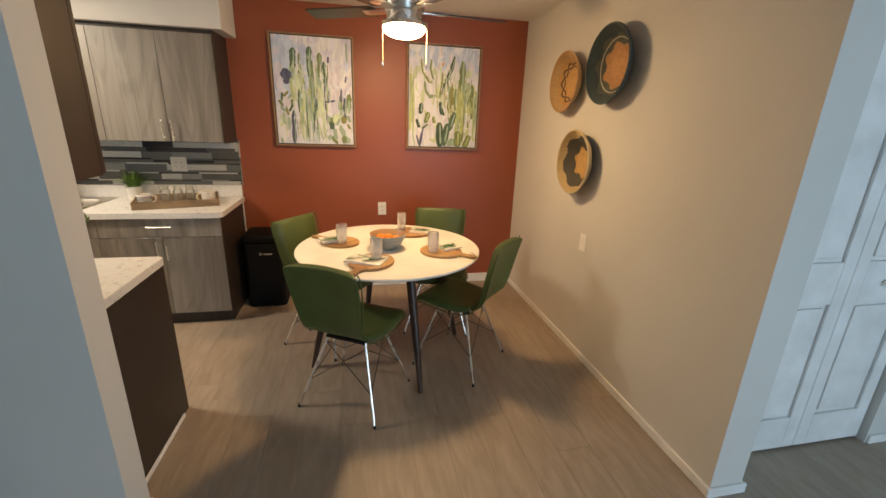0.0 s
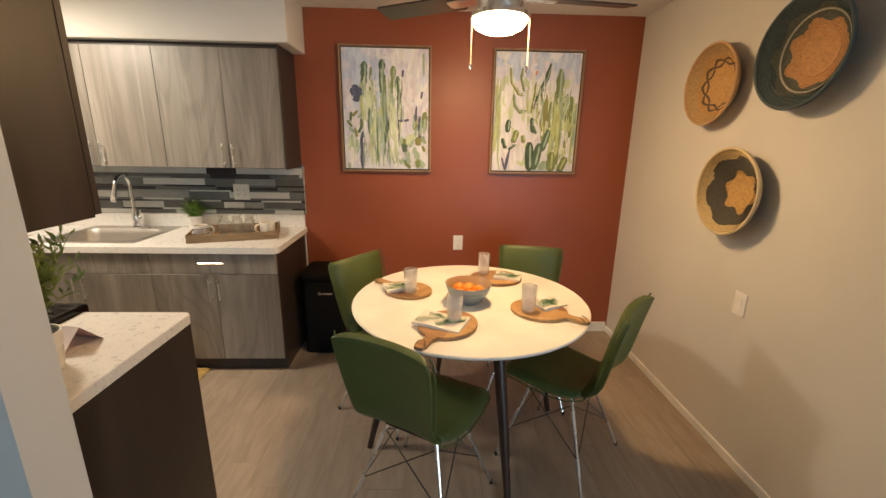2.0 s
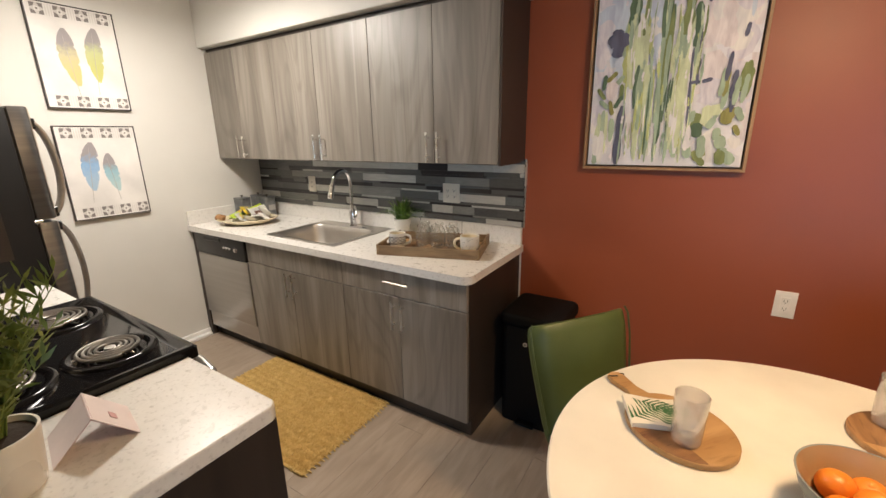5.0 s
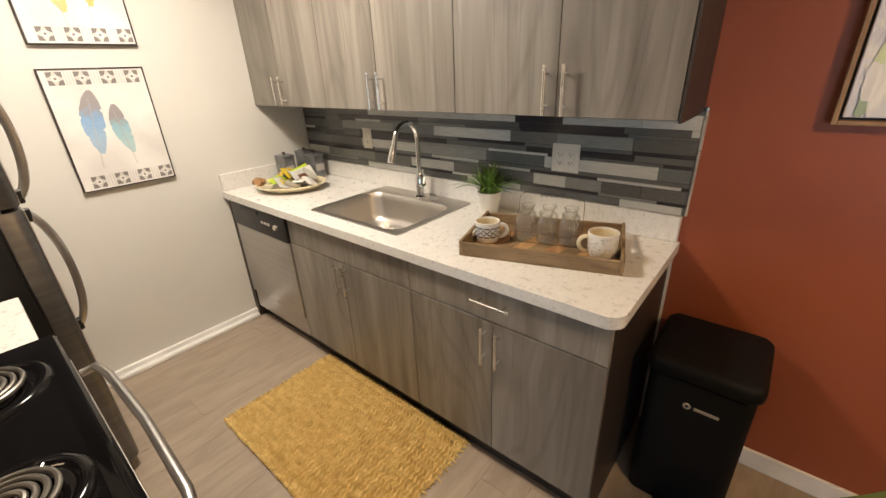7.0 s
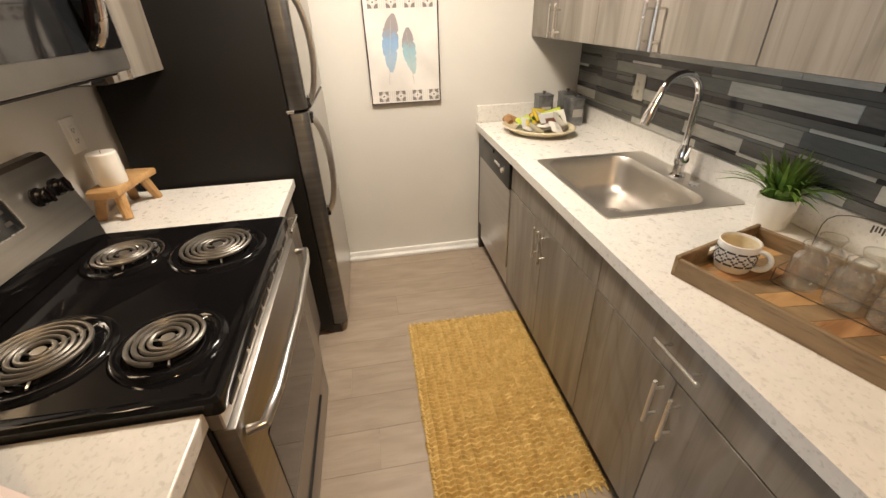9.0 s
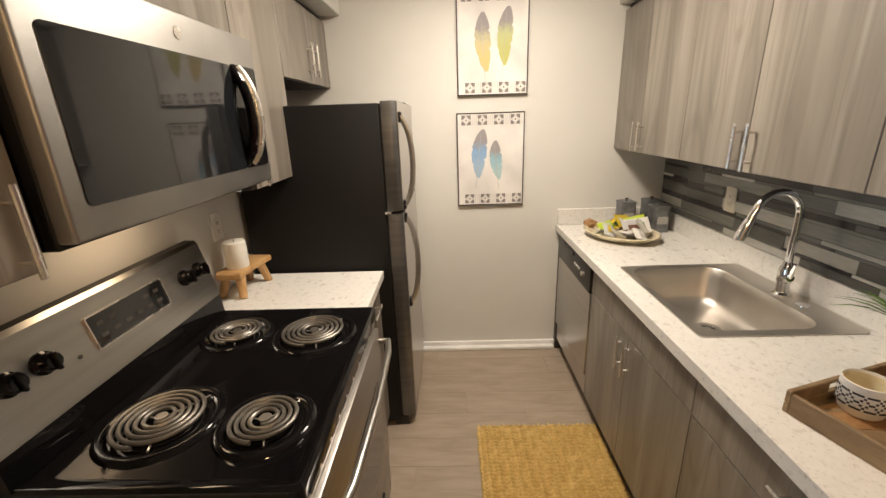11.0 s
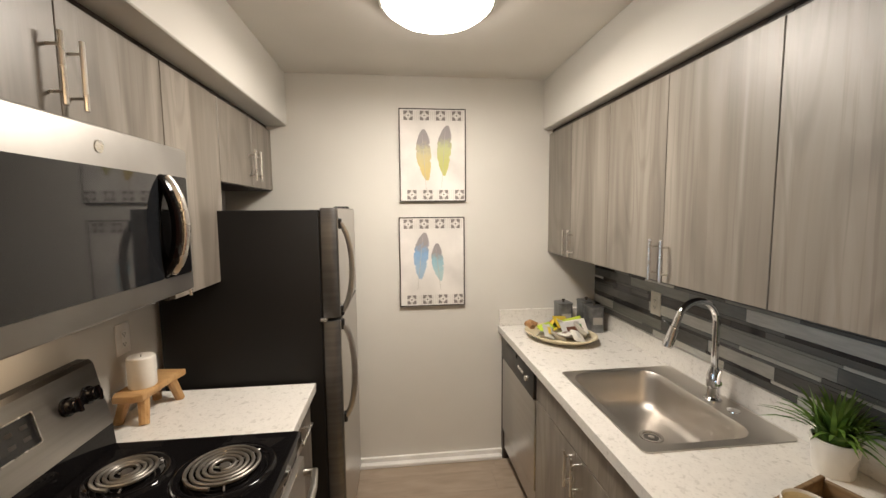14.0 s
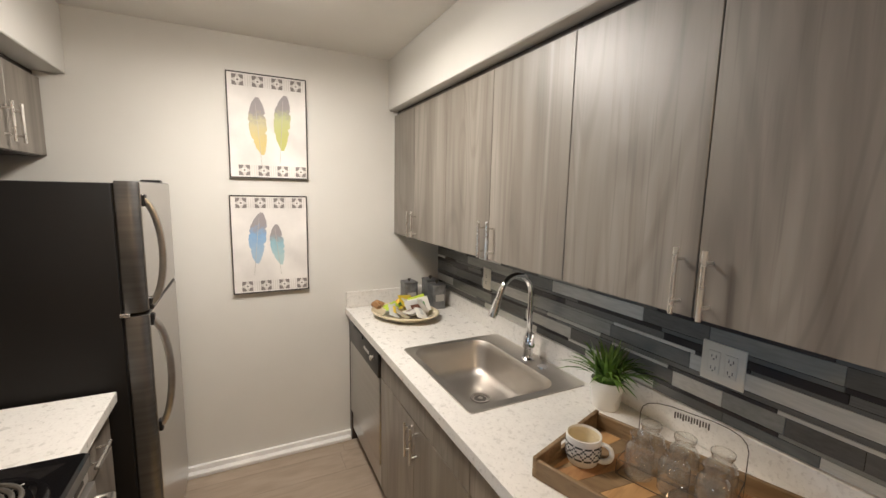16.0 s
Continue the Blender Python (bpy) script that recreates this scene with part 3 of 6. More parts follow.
cabinet("base_cabinet", "dark panelled base cabinet at the counter's end", -1.185, -0.795, 1.765, 2.395, 0.10, 0.845,
        [("drawer_front", -1.185, -0.795, 0.70, 0.84, (-1.0, 0.78), X), ("door", -1.185, -0.795, 0.103, 0.698, (-1.13, 0.61), Z)], GB, True)
cabinet("base_cabinet", "narrow grey base cabinet beside the refrigerator", -2.37, -1.972, 1.765, 2.375, 0.10, 0.855,
        [("drawer_front", -2.37, -1.972, 0.70, 0.85, (-2.17, 0.78), X), ("door", -2.37, -1.972, 0.103, 0.698, (-2.03, 0.61), Z)], GB, True)
end_unit = bpy.data.objects["base_cabinet.002"]
part("end_panel", moved(bx(-0.7945, -0.786, 1.768, 2.3965, 0.0, 0.844, 0.001), Matrix.Translation(-end_unit.location)), DARK_WOOD, end_unit, "dark brown end panel")
setting(part("trim_shoe", bx(-0.7855, -0.774, 1.78, 2.325, 0, 0.022, 0.004), TRIM), "thin shoe moulding along the dark panel", "trim")

# ---- worktops ----
wt = thing("worktop", (-2.0, 3.72, 0.842), "white speckled worktop with rounded corner and upstand", "worktop")
oo = Matrix.Translation((2.0, -3.72, -0.842))
S0, S1, S2, S3 = -2.338, -1.772, 3.512, 3.905
bmw = bmesh.new()
for ol in (rounded(-3.1685, -0.803, 3.395, 4.046, [0, 0.05, 0, 0]), rounded(S0 - 0.012, S1 + 0.012, S2 - 0.012, S3 + 0.012, 0.05)):
    ring = [bmw.verts.new((x, y, 0.842)) for x, y in ol]
    for k in range(len(ring)):
        bmw.edges.new((ring[k], ring[(k + 1) % len(ring)]))
bmesh.ops.triangle_fill(bmw, edges=bmw.edges[:], use_beauty=True, use_dissolve=False)
up = bmesh.ops.extrude_face_region(bmw, geom=bmw.faces[:])
bmesh.ops.translate(bmw, verts=[v for v in up["geom"] if isinstance(v, bmesh.types.BMVert)], vec=(0, 0, 0.04))
bmesh.ops.recalc_face_normals(bmw, faces=bmw.faces[:])
part("top", moved(bmw, oo), COUNTER, wt)
part("upstand", moved(join(bx(-3.1685, -0.812, 4.026, 4.048, 0.8825, 0.982, 0.003), bx(-3.16855, -3.149, 3.40, 4.024, 0.8825, 0.985, 0.003)), oo), COUNTER, wt)
w2 = thing("worktop", (-1.0, 2.08, 0.845), "white speckled worktop beside the range with a plant", "worktop")
part("top", moved(slab(rounded(-1.187, -0.775, 1.767, 2.402, [0, 0, 0.03, 0]), 0.845, 0.885, 0.004), Matrix.Translation((1.0, -2.08, -0.845))), COUNTER, w2)
w3 = thing("worktop", (-2.17, 2.08, 0.855), "white speckled worktop between range and refrigerator", "worktop")
part("top", moved(slab(rounded(-2.372, -1.969, 1.767, 2.402, [0, 0, 0.01, 0]), 0.855, 0.895, 0.004), Matrix.Translation((2.17, -2.08, -0.855))), COUNTER, w3)
# ---- sink and tap ----
sink = thing("sink", (-2.055, 3.75, 0.8826), "drop-in stainless steel kitchen sink set in the worktop", "sink")
oo = Matrix.Translation((2.055, -3.75, -0.8826))
rim_out = rounded(-2.37, -1.738, 3.485, 4.012, 0.02, 8)
rim_in = rounded(S0, S1, S2, S3, 0.075, 8)
part("rim", moved(ring_plate(rim_out, rim_in, 0.8826, 0.887), oo), STEEL_SINK, sink, smooth=True)
levels = [(0.0, 0.887), (0.004, 0.88), (0.012, 0.85), (0.02, 0.76), (0.035, 0.735), (0.06, 0.722), (0.12, 0.717)]
bmb = bmesh.new()
prev = None
for inset, z in levels:
    r = max(0.075 - inset * 0.3, 0.03)
    cur = [bmb.verts.new((x, y, z)) for x, y in rounded(S0 + inset, S1 - inset, S2 + inset, S3 - inset, r, 8)]
    if prev:
        for k in range(len(cur)):
            j = (k + 1) % len(cur)
            bmb.faces.new((prev[k], prev[j], cur[j], cur[k]))
    prev = cur
bmb.faces.new(prev)
part("basin", moved(bmb, oo), STEEL_SINK, sink, smooth=True)
part("drain", moved(lathe([(0.046, 0), (0.044, 0.004), (0.034, 0.003), (0.03, -0.004), (0.012, -0.004), (0.011, 0.002), (0, 0.003)], 28), pose(-0.032, -0.005, -0.1645)), STEEL_MID, sink, "steel strainer basket", True)
part("drain_hole", moved(lathe([(0.029, 0), (0.028, 0.0012), (0, 0.0012)], 24), pose(-0.032, -0.005, -0.1665)), SLOT, sink, "dark open drain")
for dx in (0.12,):
    part("hole_cover", moved(lathe([(0.022, 0), (0.021, 0.004), (0, 0.006)], 20), pose(dx, 0.205, 0.0045)), CHROME, sink, "", True)
tap = thing("tap", (-2.03, 3.952, 0.887), "tall chrome pull-down kitchen tap with lever", "tap")
part("base", lathe([(0.03, 0), (0.03, 0.006), (0.022, 0.014), (0.02, 0.05), (0.024, 0.055), (0.024, 0.10), (0.018, 0.115), (0.0135, 0.13), (0, 0.131)], 24), CHROME, tap, "", True)
dirn = Vector((0.10, -0.99, 0)).normalized()
arc = [Vector((0, 0, 0.12)), Vector((0, 0, 0.2)), Vector((0, 0, 0.303))] + [dirn * (0.088 - 0.088 * math.cos(a)) + Z * (0.303 + 0.088 * math.sin(a)) for a in (radians(k) for k in range(15, 166, 15))]
part("spout", tube(arc, 0.0125, 14), CHROME, tap, "", True)
e = arc[-1]
dd = (arc[-1] - arc[-2]).normalized()
part("spray_head", tube([e, e + dd * 0.03, e + dd * 0.032, e + dd * 0.085, e + dd * 0.11], [0.0125, 0.013, 0.0155, 0.0185, 0.017], 16), CHROME, tap, "", True)
part("lever", join(tube([(0.018, -0.005, 0.075), (0.038, -0.012, 0.08)], 0.013, 14), tube([(0.036, -0.012, 0.08), (0.05, -0.02, 0.115), (0.058, -0.024, 0.14)], [0.007, 0.006, 0.0045], 10)), CHROME, tap, "", True)

# ---- dishwasher ----
dw = thing("dishwasher", (-2.81, 3.72, 0), "stainless dishwasher with dark control panel under the worktop", "dishwasher")
oo = Matrix.Translation((2.81, -3.72, 0))
part("body", moved(bx(-3.118, -2.504, 3.46, 4.04, 0.10, 0.84), oo), BLACK_PLASTIC, dw)
part("door", moved(bx(-3.112, -2.506, 3.412, 3.458, 0.215, 0.685, 0.004, 2), oo), STEEL, dw, "brushed steel door", True)
cp = part("control_panel", moved(bx(-3.112, -2.506, 3.405, 3.458, 0.69, 0.838, 0.006, 2), oo), BLACK_PLASTIC, dw, "dark grey control panel", True)
part("latch", moved(bx(-2.98, -2.78, 3.398, 3.41, 0.80, 0.825, 0.004), oo), BLACK_PLASTIC, cp)
part("dial", moved(lathe([(0.016, 0), (0.015, 0.012), (0.011, 0.015), (0, 0.015)], 20), oo @ pose(-2.60, 3.405, 0.765, 90)), NICKEL, cp, "round metal dial", True)
for k in range(3):
    part("button", moved(bx(-2.76 + 0.035 * k, -2.738 + 0.035 * k, 3.4, 3.408, 0.757, 0.772, 0.002), oo), PRINT_GREY, cp)
part("kick_panel", moved(bx(-3.112, -2.506, 3.425, 3.458, 0.085, 0.208, 0.003), oo), STEEL, dw, "brushed steel lower panel", True)
part("toe_board", moved(bx(-3.112, -2.506, 3.47, 3.485, 0.0, 0.1), oo), BLACK_PLASTIC, dw)
setting(part("trim_filler", bx(-3.1685, -3.122, 3.42, 3.46, 0.0, 0.84), DARK_WOOD), "dark filler strip beside the dishwasher", "trim")

# ---- range ----
rg = thing("range", (-1.578, 2.09, 0), "freestanding black and steel range with coil burners", "range")
oo = Matrix.Translation((1.578, -2.09, 0))
RX0, RX1 = -1.966, -1.19
part("body", moved(bx(RX0, RX1, 1.775, 2.395, 0.03, 0.885, 0.004), oo), BLACK_MATT, rg)
bmc = bmesh.new()
rows = [(rounded(RX0 - 0.001, RX1 + 0.001, 1.80, 2.435, 0.012), 0.872), (rounded(RX0 - 0.001, RX1 + 0.001, 1.80, 2.435, 0.012), 0.902), (rounded(RX0 + 0.006, RX1 - 0.006, 1.806, 2.428, 0.012), 0.909),
        (rounded(RX0 + 0.016, RX1 - 0.016, 1.84, 2.415, 0.012), 0.909), (rounded(RX0 + 0.03, RX1 - 0.03, 1.86, 2.40, 0.012), 0.901)]
prev = None
for o, z in rows:
    cur = [bmc.verts.new((x, y, z)) for x, y in o]
    if prev:
        for k in range(len(cur)):
            bmc.faces.new((prev[k], prev[(k + 1) % len(cur)], cur[(k + 1) % len(cur)], cur[k]))
    prev = cur
bmc.faces.new(prev)
ct = part("cooktop", moved(bmc, oo), BLACK_GLOSS, rg, "glossy black enamel cooktop", True)


def burner(x, y, r, turns):
    b = part("burner", moved(lathe([(r + 0.036, -0.001), (r + 0.031, 0.006), (r + 0.024, 0.0085), (r + 0.016, 0.007), (r + 0.006, -0.0005), (r * 0.8, -0.0012), (0.02, -0.0012), (0, -0.0012)], 48), oo @ pose(x, y, 0.9025)), BLACK_GLOSS, rg, "black drip pan with a steel coil", True)
    n = int(turns * 36)
    pts = [((0.022 + (r - 0.022) * i / n) * math.cos(2 * math.pi * i / 36), (0.022 + (r - 0.022) * i / n) * math.sin(2 * math.pi * i / 36), 0.0) for i in range(n + 1)]
    part("coil", moved(tube(pts, 0.0053, 8), oo @ pose(x, y, 0.9172)), COIL, b, "spiral heating coil", True)
    part("cap", moved(lathe([(0.015, -0.003), (0.014, 0.002), (0, 0.003)], 20), oo @ pose(x, y, 0.9175)), STEEL_MID, b, "", True)
    for a in (20, 140, 260):
        c, s = math.cos(radians(a)), math.sin(radians(a))
        part("support", moved(tube([(0.015 * c, 0.015 * s, -0.006), ((r + 0.008) * c, (r + 0.008) * s, -0.006)], 0.0025, 6), oo @ pose(x, y, 0.9165)), NICKEL, b)


burner(-1.375, 2.285, 0.078, 4)
burner(-1.785, 2.268, 0.099, 5)
burner(-1.385, 2.035, 0.099, 5)
burner(-1.79, 2.012, 0.078, 4)
# backguard: a tilted steel face on black ends
prof = [(1.775, 0.905), (1.875, 0.905), (1.868, 0.975), (1.825, 1.163), (1.812, 1.178), (1.785, 1.18), (1.775, 1.168)]


def wedge(p, x0, x1):
    bm = bmesh.new()
    a = bm.faces.new([bm.verts.new((x0, y, z)) for y, z in p])
    up = bmesh.ops.extrude_face_region(bm, geom=[a])
    bmesh.ops.translate(bm, verts=[v for v in up["geom"] if isinstance(v, bmesh.types.BMVert)], vec=(x1 - x0, 0, 0))
    bmesh.ops.recalc_face_normals(bm, faces=bm.faces[:])
    return bm


bg = part("backguard", moved(wedge(prof, RX0, RX1), oo), BLACK_GLOSS, rg, "tilted control backguard", True)
face = [(1.8695, 0.975), (1.8715, 0.9755), (1.8285, 1.17), (1.8165, 1.1805), (1.8155, 1.1785), (1.8265, 1.1685)]
part("steel_face", moved(wedge(face, RX0 + 0.002, RX1 - 0.002), oo), STEEL_DARK, bg, "brushed steel face")
TILT = math.degrees(math.atan2(1.8715 - 1.8285, 1.17 - 0.9755))


def on_face(x, z):
    y = 1.8715 - (z - 0.9755) * (1.8715 - 1.8285) / (1.17 - 0.9755)
    return oo @ pose(x, y, z, TILT - 90)


scr = part("display", moved(bx(-0.13, 0.13, -0.04, 0.04, -0.002, 0.004, 0.001), on_face(-1.60, 1.088)), DARK_GLASS, bg, "black glass clock display")
part("bezel", moved(ring_plate(rounded(-0.133, 0.133, -0.043, 0.043, 0.004, 2), rounded(-0.13, 0.13, -0.04, 0.04, 0.003, 2), 0.0, 0.006), on_face(-1.60, 1.088)), NICKEL, scr)
for i in range(6):
    for j in range(2):
        if i in (2, 3) and j:
            continue
        part("key", moved(bx(-0.01, 0.01, -0.005, 0.005, 0.003, 0.0048), on_face(-1.70 + i * 0.040, 1.073 + j * 0.03)), SLOT, scr)
for x in (-1.905, -1.83, -1.345, -1.27):
    k = part("knob", moved(join(lathe([(0.026, 0), (0.026, 0.008), (0.021, 0.012), (0.02, 0.03), (0.017, 0.034), (0, 0.034)], 24), bx(-0.005, 0.005, -0.022, 0.022, 0.03, 0.042, 0.003)), on_face(x, 1.09)), BLACK_GLOSS, bg, "black turning knob", True)
part("indicator", moved(lathe([(0.005, 0), (0.005, 0.003), (0, 0.004)], 12), on_face(-1.42, 1.058)), SLOT, bg)
# oven front
part("vent_trim", moved(bx(RX0 + 0.002, RX1 - 0.002, 2.396, 2.425, 0.825, 0.871, 0.003), oo), STEEL, rg)
od = part("oven_door", moved(bx(RX0 + 0.003, RX1 - 0.003, 2.397, 2.44, 0.235, 0.822, 0.005, 2), oo), STEEL_MID, rg, "steel oven door with dark glass", True)
part("window", moved(bx(-1.86, -1.30, 2.4385, 2.4425, 0.36, 0.66, 0.002), oo), DARK_GLASS, od, "dark glass")
for k in range(9):
    part("slot", moved(bx(-1.92 + k * 0.078, -1.86 + k * 0.078, 2.424, 2.4275, 0.842, 0.854), oo), SLOT, rg)
hy = [(RX0 + 0.03, 2.445, 0.78), (RX0 + 0.035, 2.478, 0.785), (RX0 + 0.12, 2.492, 0.79), (-1.578, 2.50, 0.792), (RX1 - 0.12, 2.492, 0.79), (RX1 - 0.035, 2.478, 0.785), (RX1 - 0.03, 2.445, 0.78)]
part("handle", moved(tube(hy, 0.0115, 12), oo), STEEL, od, "bowed steel bar handle", True)
dr = part("drawer", moved(bx(RX0 + 0.003, RX1 - 0.003, 2.397, 2.436, 0.06, 0.225, 0.005, 2), oo), STEEL_MID, rg, "steel storage drawer", True)
part("grip", moved(bx(-1.80, -1.36, 2.434, 2.444, 0.195, 0.21, 0.003), oo), BLACK_PLASTIC, dr)
for x in (RX0 + 0.05, RX1 - 0.05):
    for y in (1.83, 2.33):
        part("foot", moved(lathe([(0.02, 0), (0.02, 0.03), (0, 0.031)], 12), oo @ pose(x, y, 0)), BLACK_PLASTIC, rg)

# ---- microwave ----
mw = thing("microwave", (-1.647, 1.765, 1.362), "stainless over-the-range microwave fixed under a cabinet", "microwave")
oo = Matrix.Translation((1.647, -1.765, -1.362))
MX0, MX1 = -2.043, -1.252
part("body", moved(bx(MX0 + 0.004, MX1 - 0.004, 1.767, 2.058, 1.362, 1.819, 0.003), oo), BLACK_MATT, mw)
md = part("door", moved(bx(MX0, MX1, 2.059, 2.098, 1.374, 1.816, 0.008, 3), oo), MW_BAND, mw, "steel front frame", True)
part("window", moved(slab(rounded(-1.872, -1.292, -1.724, -1.432, 0.012), 2.095, 2.1005), oo @ pose(0, 0, 0, -90)), DARK_GLASS, md, "dark reflective door glass")
part("control_strip", moved(slab(rounded(-2.025, -1.876, -1.728, -1.432, 0.008), 2.095, 2.101), oo @ pose(0, 0, 0, -90)), BLACK_GLOSS, md, "black glossy control strip")
hz = bezier((-1.915, 2.10, 1.445), (-1.92, 2.155, 1.50), (-1.92, 2.155, 1.66), (-1.915, 2.10, 1.72), 16)
part("handle", moved(tube(hz, 0.013, 12), oo), NICKEL, md, "bowed metal door handle", True)
part("handle_back", moved(tube([p + Vector((0.028, -0.008, 0)) for p in hz], 0.014, 10), oo), BLACK_GLOSS, md, "", True)
part("badge", moved(lathe([(0.015, 0), (0.014, 0.002), (0, 0.002)], 20), oo @ pose(-1.655, 2.098, 1.768, -90)), NICKEL, md)
part("grille", moved(bx(MX0 + 0.03, MX1 - 0.03, 1.80, 2.04, 1.358, 1.3625), oo), SLOT, mw)
part("lamp_lens", moved(bx(-1.99, -1.92, 1.99, 2.045, 1.352, 1.362, 0.003), oo), CHROME, mw)

# ---- refrigerator ----
fr = thing("refrigerator", (-2.76, 2.1, 0), "black sided refrigerator with two stainless doors", "refrigerator")
oo = Matrix.Translation((2.76, -2.1, 0))
FX0, FX1 = -3.115, -2.392
part("body", moved(bx(FX0, FX1, 1.79, 2.432, 0.03, 1.628, 0.006, 2), oo), BLACK_MATT, fr, "textured black steel case", True)
for nm, z0, z1, ha, hb in (("freezer_door", 1.166, 1.636, 1.185, 1.575), ("fridge_door", 0.06, 1.154, 0.70, 1.135)):
    bm = slab(rounded(FX0, FX1 - 0.004, 2.438, 2.506, [0.004, 0.004, 0.03, 0.03]), z0, z1, 0.004)
    d = part(nm, moved(bm, oo), DOOR_EDGE, fr, "grey door with rounded edge", True)
    part("front_skin", moved(bx(FX0 + 0.03, FX1 - 0.026, 2.5045, 2.5085, z0 + 0.004, z1 - 0.004, 0.001), oo), STEEL, d, "brushed stainless steel front")
    x = FX1 - 0.045
    part("handle", moved(tube(bezier((x, 2.508, ha), (x, 2.577, ha + 0.05), (x, 2.577, hb - 0.05), (x, 2.508, hb), 16), 0.011, 12, flat=1.4), oo), STEEL, d, "long bowed steel handle", True)
    for zz in (ha + 0.006, hb - 0.006):
        part("handle_mount", moved(bx(x - 0.014, x + 0.014, 2.505, 2.522, zz - 0.022, zz + 0.022, 0.004), oo), BLACK_PLASTIC, d)
    part("gasket", moved(bx(FX0 + 0.008, FX1 - 0.01, 2.431, 2.4385, z0 + 0.01, z1 - 0.01), oo), BLACK_PLASTIC, d)
part("hinge_cover", moved(bx(FX0 + 0.01, FX0 + 0.08, 2.40, 2.48, 1.636, 1.65, 0.004), oo), BLACK_PLASTIC, fr)
part("hinge", moved(bx(FX1 - 0.02, FX1 + 0.002, 2.425, 2.455, 1.153, 1.167, 0.002), oo), NICKEL, fr)
part("grille", moved(bx(FX0 + 0.01, FX1 - 0.008, 2.40, 2.47, 0.0, 0.055, 0.003), oo), BLACK_PLASTIC, fr)

# ---- dining set ----
tb = thing("dining_table", (0.358, 2.84, 0), "round white dining table on dark tapered wooden legs", "table")
part("tabletop", lathe([(0, 0.744), (0.55, 0.744), (0.582, 0.752), (0.59, 0.760), (0.59, 0.765), (0.586, 0.769), (0, 0.77)], 96), TABLE_WHITE, tb, "", True)
part("apron", join(lathe([(0.36, 0.70), (0.375, 0.70), (0.375, 0.744), (0.36, 0.744), (0.36, 0.70)], 48)), WALNUT, tb)
for k in range(4):
    a = radians(196 + 90 * k)
    c, s = math.cos(a), math.sin(a)
    part("leg", tube([(0.34 * c, 0.34 * s, 0.742), (0.44 * c, 0.44 * s, 0.37), (0.53 * c, 0.53 * s, 0.0)], [0.030, 0.024, 0.014], 12), WALNUT, tb, "dark walnut tapered leg", True)


